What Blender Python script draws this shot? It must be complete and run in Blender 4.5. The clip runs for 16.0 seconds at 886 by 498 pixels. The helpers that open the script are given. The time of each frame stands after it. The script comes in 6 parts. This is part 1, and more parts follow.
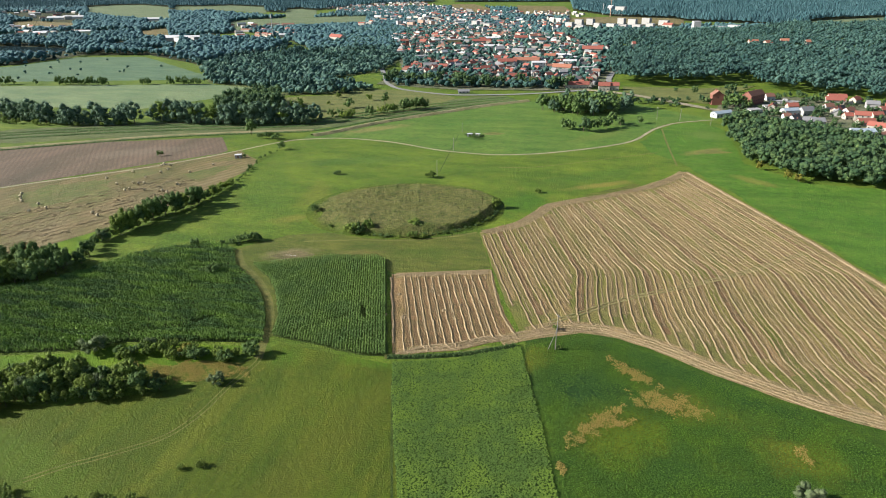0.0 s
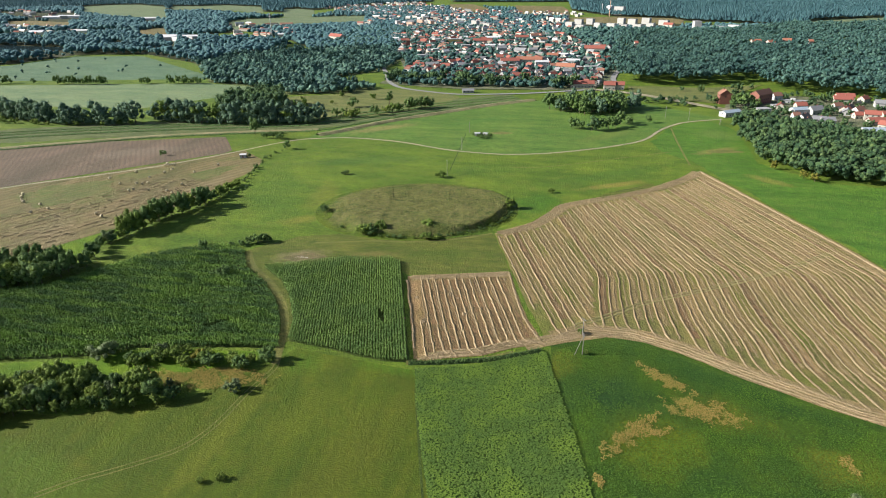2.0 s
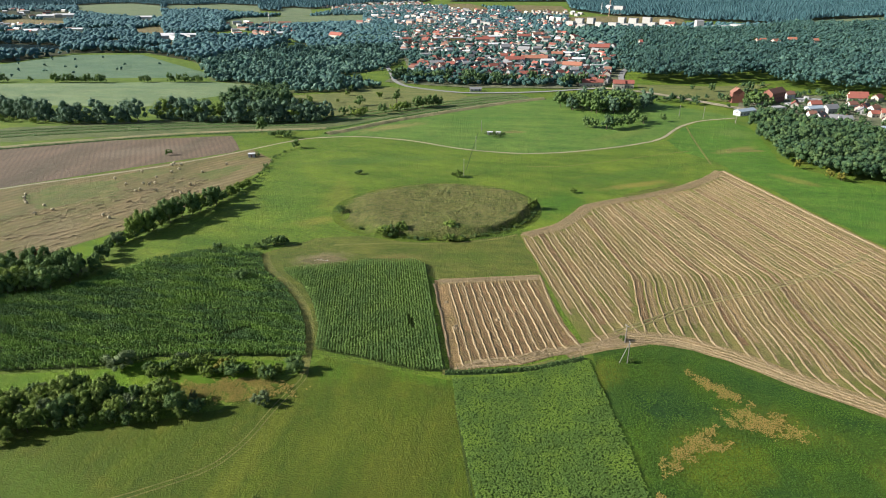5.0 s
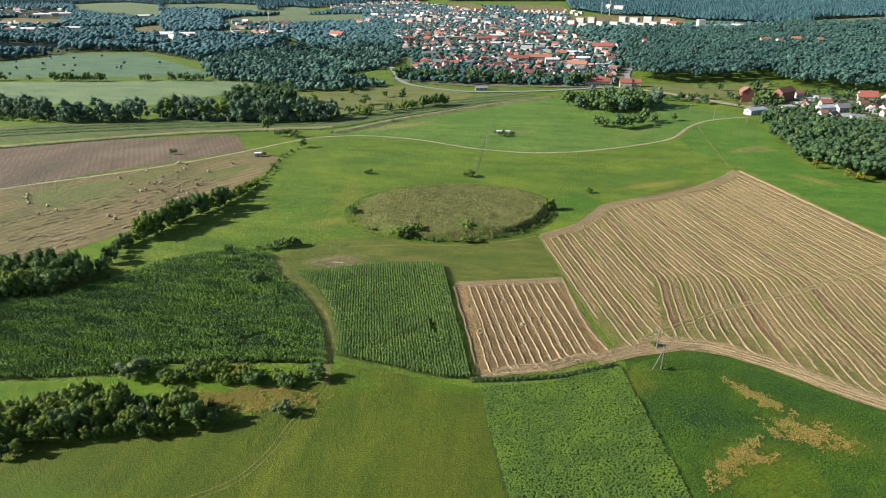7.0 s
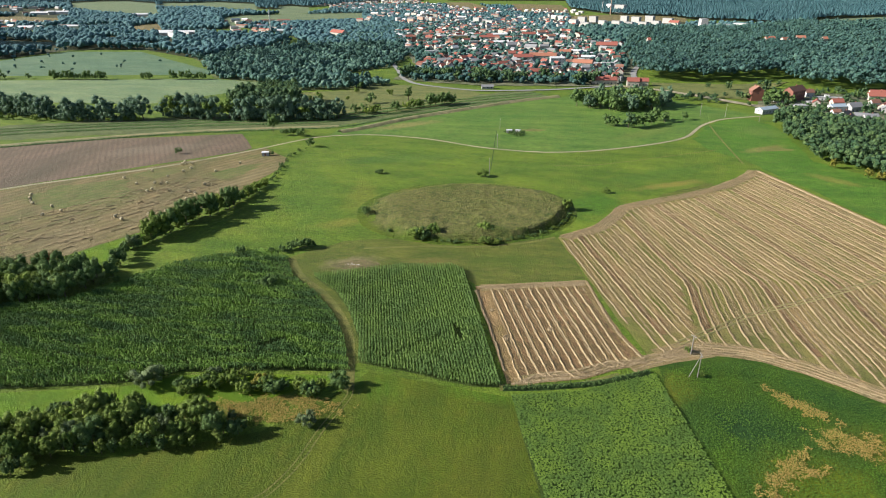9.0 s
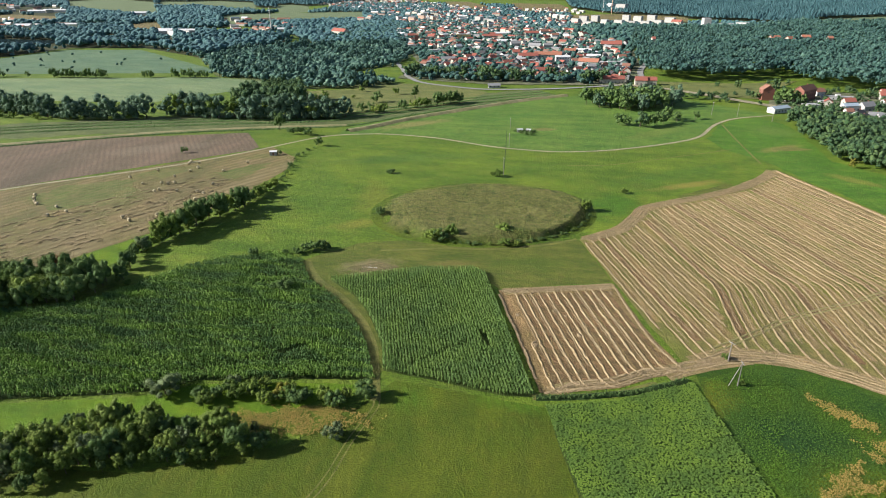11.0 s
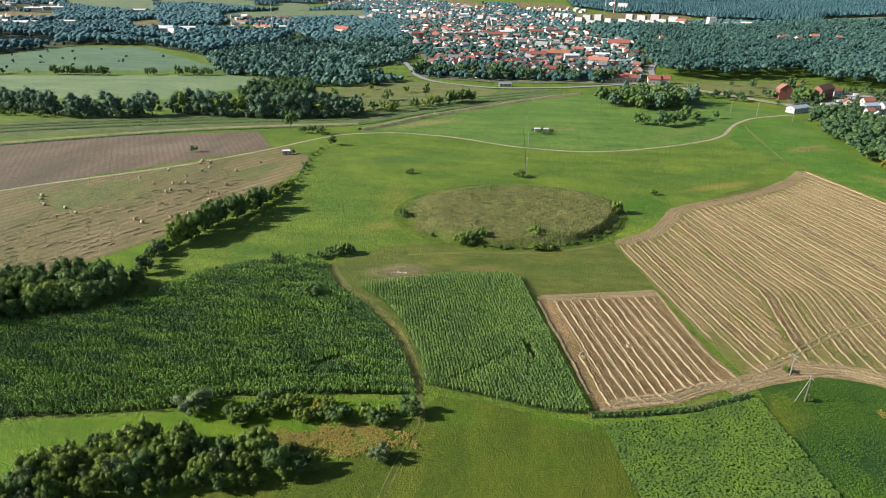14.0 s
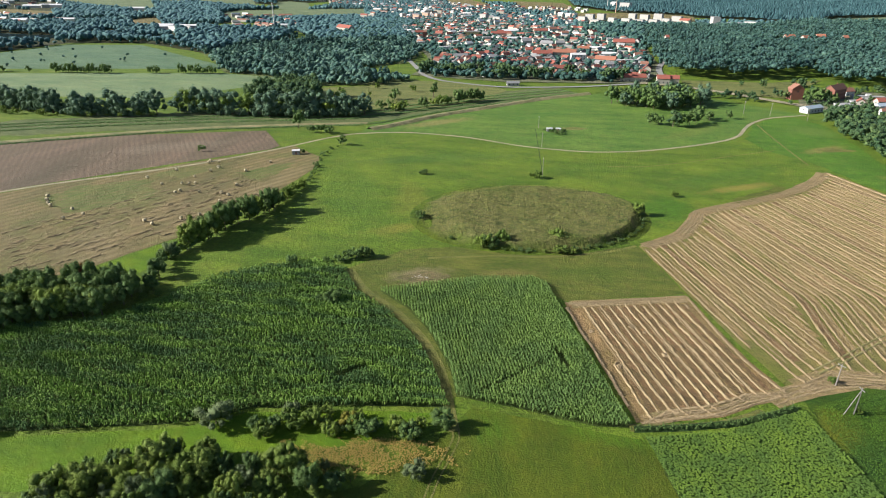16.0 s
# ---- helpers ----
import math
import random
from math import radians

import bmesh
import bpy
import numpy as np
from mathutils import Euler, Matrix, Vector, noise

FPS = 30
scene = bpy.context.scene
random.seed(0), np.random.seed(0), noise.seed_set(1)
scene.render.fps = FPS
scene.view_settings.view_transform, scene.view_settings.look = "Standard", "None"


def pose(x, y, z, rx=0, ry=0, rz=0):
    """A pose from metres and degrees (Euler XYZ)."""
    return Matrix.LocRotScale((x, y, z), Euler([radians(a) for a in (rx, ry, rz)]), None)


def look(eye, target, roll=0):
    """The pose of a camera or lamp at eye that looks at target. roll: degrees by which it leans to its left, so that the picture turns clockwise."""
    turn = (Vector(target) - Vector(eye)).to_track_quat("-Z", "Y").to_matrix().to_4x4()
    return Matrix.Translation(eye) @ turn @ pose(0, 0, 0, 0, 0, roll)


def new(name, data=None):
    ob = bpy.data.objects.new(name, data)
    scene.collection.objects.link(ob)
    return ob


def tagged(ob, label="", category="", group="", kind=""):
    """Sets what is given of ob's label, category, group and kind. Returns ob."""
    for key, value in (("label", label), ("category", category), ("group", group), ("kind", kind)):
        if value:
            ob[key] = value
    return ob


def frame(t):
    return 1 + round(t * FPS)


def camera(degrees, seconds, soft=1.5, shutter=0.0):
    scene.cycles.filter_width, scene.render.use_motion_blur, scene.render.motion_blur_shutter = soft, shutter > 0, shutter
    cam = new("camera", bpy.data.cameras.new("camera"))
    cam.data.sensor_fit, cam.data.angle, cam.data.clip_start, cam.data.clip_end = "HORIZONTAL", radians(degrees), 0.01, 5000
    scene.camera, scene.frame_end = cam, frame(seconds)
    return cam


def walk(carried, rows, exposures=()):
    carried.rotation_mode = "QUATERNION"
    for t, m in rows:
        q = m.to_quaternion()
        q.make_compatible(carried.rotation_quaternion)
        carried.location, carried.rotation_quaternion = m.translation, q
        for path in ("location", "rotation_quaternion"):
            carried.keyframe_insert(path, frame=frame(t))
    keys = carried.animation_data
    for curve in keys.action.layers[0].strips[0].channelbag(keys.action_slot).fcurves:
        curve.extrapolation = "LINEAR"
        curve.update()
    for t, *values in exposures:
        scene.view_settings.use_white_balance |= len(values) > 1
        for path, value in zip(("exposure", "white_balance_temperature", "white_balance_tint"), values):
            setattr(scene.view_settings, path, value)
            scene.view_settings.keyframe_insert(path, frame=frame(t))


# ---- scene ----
cam = camera(72.0, 16.0, 1.0)
PATH = [
    (0, (6.25, -1.72, 127.99), (-199.12, 884.82, -286.59), -0.714),
    (1, (0.86, 0.60, 126.72), (-201.29, 888.06, -287.46), -0.672),
    (2, (-4.55, 2.99, 125.46), (-203.59, 891.29, -288.43), -0.630),
    (3, (-9.96, 5.44, 124.20), (-206.02, 894.50, -289.49), -0.586),
    (4, (-15.39, 7.95, 122.95), (-208.58, 897.69, -290.62), -0.541),
    (5, (-20.84, 10.51, 121.70), (-211.26, 900.87, -291.81), -0.495),
    (6, (-26.28, 13.13, 120.48), (-214.05, 904.04, -293.06), -0.446),
    (7, (-31.74, 15.79, 119.27), (-216.95, 907.20, -294.35), -0.394),
    (8, (-37.20, 18.49, 118.08), (-219.95, 910.34, -295.67), -0.339),
    (9, (-42.66, 21.22, 116.93), (-223.05, 913.47, -297.02), -0.280),
    (10, (-48.13, 23.99, 115.80), (-226.23, 916.59, -298.37), -0.217),
    (11, (-53.59, 26.78, 114.71), (-229.50, 919.70, -299.72), -0.149),
    (12, (-59.05, 29.59, 113.65), (-232.85, 922.79, -301.05), -0.076),
    (13, (-64.50, 32.42, 112.64), (-236.26, 925.87, -302.37), 0.003),
    (14, (-69.94, 35.25, 111.68), (-239.74, 928.94, -303.65), 0.088),
    (15, (-75.38, 38.10, 110.77), (-243.27, 931.99, -304.88), 0.179),
    (16, (-80.81, 40.94, 109.91), (-246.86, 935.04, -306.05), 0.278),
]
walk(cam, [(t, look(e, g, r)) for t, e, g, r in PATH])

# ---- light ----
SUN_EL, SUN_AZ = radians(27), radians(258.5)
to_sun = Vector((math.sin(SUN_AZ) * math.cos(SUN_EL), math.cos(SUN_AZ) * math.cos(SUN_EL), math.sin(SUN_EL)))
sun = new("sun", bpy.data.lights.new("sun", "SUN"))
sun.data.energy, sun.data.angle, sun.data.color = 5.4, radians(0.6), (1.0, 0.96, 0.88)
sun.matrix_world = look(to_sun * 500, (0, 0, 0))
world = bpy.data.worlds.new("sky")
scene.world = world
world.use_nodes = True
sky = world.node_tree.nodes.new("ShaderNodeTexSky")
sky.sky_type, sky.sun_disc, sky.sun_elevation, sky.sun_rotation = "NISHITA", False, SUN_EL, SUN_AZ
world.node_tree.links.new(sky.outputs[0], world.node_tree.nodes["Background"].inputs[0])
world.node_tree.nodes["Background"].inputs[1].default_value = 0.062
scene.view_settings.exposure = 1.19

rnd = random.Random(7)
rng = np.random.default_rng(7)


# ---- terrain ----
def smooth(a):
    a = np.clip(a, 0, 1)
    return a * a * (3 - 2 * a)


def height(x, y):
    return 2.4 * (1 - smooth((y - 320) / 250.0))


MOUND = (-90.0, 319.0, 54.0, 43.0, radians(15))


# ---- materials ----
class Nodes:
    def __init__(self, name):
        self.mat = bpy.data.materials.new(name)
        self.mat.use_nodes = True
        self.tree = self.mat.node_tree
        self.bsdf = self.tree.nodes["Principled BSDF"]
        self.bsdf.inputs["Roughness"].default_value = 0.85
        self.bsdf.inputs["Specular IOR Level"].default_value = 0.2

    def add(self, kind, **values):
        n = self.tree.nodes.new(kind)
        for k, v in values.items():
            n.inputs[k].default_value = v
        return n

    def join(self, a, b):
        self.tree.links.new(a, b)

    def coords(self, turn=0.0):
        tc = self.tree.nodes.new("ShaderNodeTexCoord")
        if not turn:
            return tc.outputs["Object"]
        m = self.tree.nodes.new("ShaderNodeMapping")
        m.inputs["Rotation"].default_value = (0, 0, turn)
        self.join(tc.outputs["Object"], m.inputs[0])
        return m.outputs[0]

    def noise(self, vec, size, detail=3.0, rough=0.6, lo=0.35, hi=0.65):
        n = self.add("ShaderNodeTexNoise", Scale=1.0 / size, Detail=detail, Roughness=rough)
        self.join(vec, n.inputs["Vector"])
        r = self.add("ShaderNodeMapRange", **{"From Min": lo, "From Max": hi})
        self.join(n.outputs[0], r.inputs[0])
        return r.outputs[0]

    def mix(self, fac, a, b, blend="MIX"):
        m = self.tree.nodes.new("ShaderNodeMix")
        m.data_type, m.blend_type = "RGBA", blend
        for slot, v in ((0, fac), (6, a), (7, b)):
            if isinstance(v, (int, float)):
                m.inputs[slot].default_value = v
            elif isinstance(v, tuple):
                m.inputs[slot].default_value = (*v, 1.0)
            else:
                self.join(v, m.inputs[slot])
        return m.outputs[2]

    def math(self, op, a, b=0.0):
        m = self.tree.nodes.new("ShaderNodeMath")
        m.operation = op
        for slot, v in ((0, a), (1, b)):
            if isinstance(v, (int, float)):
                m.inputs[slot].default_value = v
            else:
                self.join(v, m.inputs[slot])
        return m.outputs[0]

    def wave(self, vec, length, wobble=0.7, size=6.0):
        w = self.add("ShaderNodeTexWave", Scale=1.0, Distortion=wobble, Detail=2.0)
        w.wave_type, w.bands_direction = "BANDS", "X"
        w.inputs["Scale"].default_value = 0.314 / length
        w.inputs["Detail Scale"].default_value = length / size
        self.join(vec, w.inputs["Vector"])
        return w.outputs["Fac"]

    def bump(self, fac, strength, distance):
        b = self.add("ShaderNodeBump", Strength=strength, Distance=distance)
        self.join(fac, b.inputs["Height"])
        self.join(b.outputs[0], self.bsdf.inputs["Normal"])

    def gloss(self, weight):
        """Blue-tinted sheen at shallow angles, standing in for haze over far cover."""
        self.bsdf.inputs["Sheen Weight"].default_value, self.bsdf.inputs["Sheen Roughness"].default_value = weight, 0.4
        self.bsdf.inputs["Sheen Tint"].default_value = (0.45, 0.74, 1.0, 1.0)

    def colour(self, c):
        self.join(c, self.bsdf.inputs["Base Color"]) if not isinstance(c, tuple) else setattr(self.bsdf.inputs["Base Color"], "default_value", (*c, 1))
        return self.mat


def grass_mat(name, a, b, c, big=35.0, mid=6.0, fine=0.5, stripe=None, patch=0.5, grain=0.55, spots=(), sheen=0.0):
    """Grass or soil: two broad tones, a third in patches, fine mottling and relief.
    stripe: turn, spacing, colour, amount; spots: soft-edged patches (x, y, half length, half width, turn, colour, amount)."""
    n = Nodes(name)
    v = n.coords()
    col = n.mix(n.noise(v, big, 4.0, 0.6, 0.36, 0.64), a, b)
    col = n.mix(n.math("MULTIPLY", n.noise(v, mid, 5.0, 0.7, 0.48, 0.74), patch), col, c)
    streak = n.tree.nodes.new("ShaderNodeMapping")
    streak.inputs["Rotation"].default_value, streak.inputs["Scale"].default_value = (0, 0, stripe[0] if stripe else 0.35), (1.0, 0.16, 1.0) if stripe else (0.3, 1.0, 1.0)
    n.join(v, streak.inputs[0])
    col = n.mix(n.noise(streak.outputs[0], big * 0.3, 6.0, 0.65, 0.34, 0.66), n.mix(1.0, col, (0.68, 0.78, 0.7), "MULTIPLY"), n.mix(1.0, col, (1.2, 1.13, 1.1), "MULTIPLY"))
    for x, y, rx, ry, turn, tone, amount in spots:
        m = n.tree.nodes.new("ShaderNodeMapping")
        m.vector_type = "TEXTURE"
        m.inputs["Location"].default_value, m.inputs["Rotation"].default_value, m.inputs["Scale"].default_value = (x, y, 0), (0, 0, radians(turn)), (rx, ry, 1e6)
        n.join(v, m.inputs[0])
        far = n.tree.nodes.new("ShaderNodeVectorMath")
        far.operation = "LENGTH"
        n.join(m.outputs[0], far.inputs[0])
        edge = n.math("ADD", far.outputs["Value"], n.math("MULTIPLY", n.noise(v, min(rx, ry) * 0.8, 6.0, 0.7, 0.25, 0.75), 0.9))
        r = n.add("ShaderNodeMapRange", **{"From Min": 0.9, "From Max": 1.6, "To Min": amount, "To Max": 0.0})
        n.join(edge, r.inputs[0])
        col = n.mix(r.outputs[0], col, tone)
    if stripe:
        turn, spacing, tone, amount = stripe
        col = n.mix(n.math("MULTIPLY", n.wave(n.coords(turn), spacing), amount), col, tone)
    f = n.noise(v, fine, 5.0, 0.75, 0.3, 0.7)
    g = n.noise(v, fine * 4, 5.0, 0.75, 0.3, 0.7)
    col = n.mix(f, n.mix(grain, col, (0.0, 0.0, 0.0)), col)
    col = n.mix(g, n.mix(grain * 0.5, col, (0.0, 0.0, 0.0)), n.mix(1.0, col, (1.0, 1.0, 0.95), "MULTIPLY"))
    n.bump(n.math("ADD", f, n.math("MULTIPLY", g, 2.0)), 1.0, 0.2)
    n.gloss(sheen)
    return n.colour(col)


def leaf_mat(name, a, b, c, gloss=0.75, broad=0.0, spread=0.75, clump=0.7, sheen=0.04, across=(1.0, 1.0, 1.0), deep=0.4):
    """Foliage: tone by tree and by clump, a little light shining through."""
    n = Nodes(name)
    info, geo = n.tree.nodes.new("ShaderNodeObjectInfo"), n.tree.nodes.new("ShaderNodeNewGeometry")
    col = n.mix(info.outputs["Random"], a, b)
    isle = n.add("ShaderNodeMapRange", **{"To Min": 0.0, "To Max": spread})
    n.join(geo.outputs["Random Per Island"], isle.inputs[0])
    col = n.mix(isle.outputs[0], col, c)
    col = n.mix(n.noise(n.coords(), max(0.9, clump), 4.0, 0.75, 0.32, 0.62), n.mix(0.5 if clump > 1 else 0.25, col, (0.0, 0.0, 0.0)), col)
    if broad:
        m = n.tree.nodes.new("ShaderNodeMapping")
        m.inputs["Scale"].default_value = across
        n.join(n.coords(), m.inputs[0])
        col = n.mix(n.noise(m.outputs[0], broad, 5.0, 0.7, 0.42, 0.6), n.mix(deep, col, (0.02, 0.055, 0.032)), n.mix(1.0, col, (1 + 0.6 * deep, 1 + 0.4 * deep, 0.97), "MULTIPLY"))
    n.bsdf.inputs["Roughness"].default_value = gloss
    n.bsdf.inputs["Specular IOR Level"].default_value = 0.12
    n.gloss(sheen)
    if clump:
        n.bump(n.noise(n.coords(), clump, 4.0, 0.7, 0.25, 0.75), 1.0, clump * 0.45)
    t = n.add("ShaderNodeBsdfTranslucent")
    n.join(n.mix(0.5, col, (0.10, 0.14, 0.015)), t.inputs[0])
    m = n.add("ShaderNodeMixShader", Fac=0.22)
    out = n.tree.nodes["Material Output"]
    n.join(n.bsdf.outputs[0], m.inputs[1])
    n.join(t.outputs[0], m.inputs[2])
    n.join(m.outputs[0], out.inputs[0])
    return n.colour(col)


def plain_mat(name, a, b, size=1.5, rough=0.8, bump=0.2, metal=0.0, vary=0.25):
    n = Nodes(name)
    info = n.tree.nodes.new("ShaderNodeObjectInfo")
    v = n.coords()
    col = n.mix(n.noise(v, size, 4.0), a, b)
    col = n.mix(n.math("MULTIPLY", info.outputs["Random"], vary), col, n.mix(0.6, col, (0.0, 0.0, 0.0)))
    n.bsdf.inputs["Roughness"].default_value, n.bsdf.inputs["Metallic"].default_value = rough, metal
    n.bump(n.noise(v, size * 0.15), bump, 0.05)
    return n.colour(col)


M = dict(
    ground=grass_mat("pasture grass", (0.105, 0.185, 0.016), (0.15, 0.225, 0.02), (0.22, 0.225, 0.04), 45, 12, 1.0, None, 0.45, 0.55,
                     ((22, 384, 26, 5, 32, (0.3, 0.25, 0.055), 0.75), (-24, 340, 26, 14, 60, (0.065, 0.165, 0.012), 0.75), (18, 405, 46, 11, 38, (0.075, 0.165, 0.018), 0.6), (-149, 290, 16, 6, 30, (0.28, 0.24, 0.045), 0.55),
                      (-152, 330, 9, 30, 10, (0.2, 0.215, 0.03), 0.5), (-180, 330, 14, 60, 25, (0.1, 0.19, 0.02), 0.5), (-150, 410, 60, 10, 20, (0.085, 0.175, 0.03), 0.45), (-60, 405, 50, 8, 15, (0.09, 0.175, 0.018), 0.5), (-5, 470, 40, 9, 38, (0.2, 0.22, 0.035), 0.5))),
    meadow=grass_mat("mown meadow", (0.074, 0.118, 0.004), (0.094, 0.132, 0.006), (0.128, 0.13, 0.012), 20, 5, 0.5, (radians(-18), 2.6, (0.085, 0.115, 0.006), 0.35), 0.6, 0.36,
                     ((-92, 165, 9, 7, 0, (0.075, 0.165, 0.006), 0.6), (-60, 168, 14, 4, 0, (0.075, 0.165, 0.006), 0.7), (-99, 128, 4, 40, -5, (0.15, 0.17, 0.014), 0.6), (-140, 100, 40, 9, -15, (0.085, 0.155, 0.006), 0.6), (-60, 120, 10, 40, -18, (0.1, 0.115, 0.008), 0.6), (-80, 140, 8, 20, -18, (0.13, 0.16, 0.01), 0.5), (-120, 75, 30, 12, 0, (0.07, 0.14, 0.005), 0.5))),
    knoll=grass_mat("lush grass", (0.052, 0.125, 0.007), (0.074, 0.148, 0.008), (0.115, 0.17, 0.008), 22, 6, 0.45, None, 0.6, 0.6,
                    ((12, 168, 17, 12, 10, (0.028, 0.085, 0.014), 0.95), (-3, 182, 9, 6, 60, (0.19, 0.21, 0.014), 0.75), (24, 148, 15, 13, 20, (0.17, 0.22, 0.009), 0.9), (46, 165, 14, 8, -20, (0.17, 0.2, 0.014), 0.75),
                     (74, 148, 12, 9, 0, (0.2, 0.22, 0.014), 0.8), (48, 182, 36, 6, -28, (0.032, 0.1, 0.01), 0.9), (62, 128, 18, 10, 0, (0.036, 0.105, 0.01), 0.8), (40, 136, 10, 8, 0, (0.04, 0.11, 0.01), 0.6))),
    bright=grass_mat("bright meadow", (0.1, 0.2, 0.004), (0.128, 0.222, 0.005), (0.155, 0.2, 0.008), 25, 7, 0.5, None, 0.5, 0.36),
    rough=grass_mat("rough grass", (0.11, 0.15, 0.022), (0.15, 0.175, 0.03), (0.21, 0.185, 0.055), 14, 3, 0.6, None, 0.6, 0.55,
                    ((-128, 246, 13, 7, 25, (0.29, 0.235, 0.13), 0.85), (-60, 262, 20, 8, 10, (0.1, 0.16, 0.018), 0.5), (-95, 254, 14, 4, 10, (0.24, 0.2, 0.06), 0.6))),
    bare=grass_mat("bare soil", (0.25, 0.195, 0.11), (0.19, 0.17, 0.07), (0.13, 0.15, 0.03), 5, 2.0, 0.4, None, 1.0),
    stubble=grass_mat("stubble", (0.44, 0.305, 0.15), (0.35, 0.23, 0.11), (0.24, 0.2, 0.05), 30, 6, 0.45, (radians(-19), 3.5, (0.24, 0.15, 0.08), 0.4), 0.7),
    greenstubble=grass_mat("stubble with green regrowth", (0.34, 0.265, 0.115), (0.2, 0.215, 0.045), (0.37, 0.26, 0.12), 30, 14, 0.5, (radians(-18), 4.15, (0.2, 0.22, 0.04), 0.1), 0.9),
    straw=plain_mat("straw", (0.36, 0.275, 0.165), (0.22, 0.16, 0.088), 0.5, 0.9, 1.0, 0.0, 0.4),
    oldstraw=plain_mat("weathered straw", (0.285, 0.215, 0.13), (0.18, 0.13, 0.072), 0.5, 0.9, 1.0, 0.0, 0.4),
    bale=plain_mat("pale bale straw", (0.5, 0.43, 0.3), (0.36, 0.3, 0.19), 0.4, 0.85, 0.8),
    brown=grass_mat("bare brown earth", (0.29, 0.18, 0.095), (0.23, 0.145, 0.075), (0.36, 0.25, 0.13), 12, 3, 0.4),
    hayrow=plain_mat("pressed hay", (0.3, 0.26, 0.12), (0.2, 0.19, 0.07), 0.6, 0.9, 1.0),
    soil=grass_mat("ploughed soil", (0.215, 0.16, 0.118), (0.245, 0.18, 0.132), (0.18, 0.135, 0.1), 60, 10, 0.5, (radians(-216), 3.4, (0.145, 0.105, 0.078), 0.4), 0.5, 0.55, ((-330, 400, 40, 14, 35, (0.31, 0.245, 0.18), 0.6),)),
    scrub=grass_mat("scrubby meadow", (0.17, 0.195, 0.06), (0.2, 0.215, 0.07), (0.24, 0.21, 0.09), 30, 9, 1.0),
    hay=grass_mat("hay stubble", (0.26, 0.21, 0.095), (0.31, 0.235, 0.125), (0.12, 0.175, 0.035), 40, 34, 0.6, (radians(-152), 5.2, (0.15, 0.12, 0.05), 0.55), 0.9, 0.55,
                 ((-236, 320, 8, 70, -10, (0.36, 0.28, 0.15), 0.8), (-262, 236, 14, 40, 35, (0.34, 0.265, 0.145), 0.7), (-318, 305, 30, 10, 45, (0.12, 0.19, 0.04), 0.7), (-292, 350, 22, 7, 48, (0.13, 0.19, 0.04), 0.6), (-250, 395, 14, 7, 40, (0.14, 0.2, 0.04), 0.6))),
    gravel=grass_mat("gravel", (0.5, 0.44, 0.32), (0.44, 0.38, 0.27), (0.33, 0.29, 0.16), 8, 2, 0.3),
    verge=grass_mat("grass verge", (0.22, 0.22, 0.06), (0.185, 0.195, 0.05), (0.28, 0.23, 0.1), 10, 2.5, 0.4),
    reed=grass_mat("river bank grass", (0.13, 0.165, 0.06), (0.17, 0.2, 0.08), (0.1, 0.13, 0.05), 20, 5, 0.7),
    dykegrass=grass_mat("bleached dyke grass", (0.4, 0.35, 0.21), (0.34, 0.31, 0.16), (0.25, 0.25, 0.1), 15, 4, 0.5),
    reeds=grass_mat("dense reeds", (0.04, 0.085, 0.02), (0.055, 0.1, 0.025), (0.08, 0.12, 0.035), 12, 4, 0.7),
    # Both far meadows: extra blue in the colour imitates distance haze.
    farmeadow=grass_mat("hazed wide meadow", (0.18, 0.255, 0.11), (0.205, 0.27, 0.12), (0.24, 0.26, 0.12), 70, 20, 1.5, sheen=0.05),
    farmeadow2=grass_mat("haze-tinted meadow", (0.105, 0.185, 0.095), (0.135, 0.21, 0.105), (0.16, 0.195, 0.1), 60, 20, 1.5, sheen=0.05),
    # Soil colour darkened to carry the shade between the plants.
    cornsoil=grass_mat("shade-coloured crop soil", (0.07, 0.115, 0.016), (0.06, 0.1, 0.014), (0.09, 0.115, 0.025), 6, 2, 0.4),
    corn=leaf_mat("maize leaves", (0.115, 0.22, 0.05), (0.115, 0.22, 0.05), (0.16, 0.27, 0.06), 0.7, 6.0, 0.35, across=(0.28, 1.2, 1.0), clump=0.0, sheen=0.0, deep=0.6),
    corn_b=leaf_mat("drier maize leaves", (0.13, 0.225, 0.062), (0.13, 0.225, 0.062), (0.19, 0.285, 0.085), 0.7, 10.0, 0.4, clump=0.0, sheen=0.0, deep=0.22),
    band=grass_mat("trampled stubble", (0.43, 0.31, 0.155), (0.33, 0.26, 0.1), (0.3, 0.185, 0.095), 22, 14, 0.45, (radians(-16), 1.1, (0.29, 0.2, 0.1), 0.35), 1.0),
    headland=grass_mat("pale trodden straw", (0.44, 0.335, 0.18), (0.38, 0.28, 0.14), (0.3, 0.2, 0.105), 9, 3, 0.45, None, 0.8),
    beet=leaf_mat("beet leaves", (0.112, 0.195, 0.032), (0.112, 0.195, 0.032), (0.17, 0.26, 0.052), 0.65, 9.0, 0.5, clump=0.0, sheen=0.0, deep=0.3),
    leaf=leaf_mat("tree leaves", (0.07, 0.135, 0.028), (0.19, 0.255, 0.045), (0.2, 0.26, 0.052), 0.75, 0.0, 0.6),
    light=leaf_mat("light green leaves", (0.16, 0.235, 0.05), (0.2, 0.265, 0.055), (0.25, 0.31, 0.075), 0.75, 0.0, 0.6),
    willow=leaf_mat("willow leaves", (0.12, 0.165, 0.075), (0.11, 0.155, 0.06), (0.18, 0.22, 0.11)),
    yellow=leaf_mat("yellowing leaves", (0.15, 0.165, 0.025), (0.19, 0.175, 0.025), (0.22, 0.2, 0.04)),
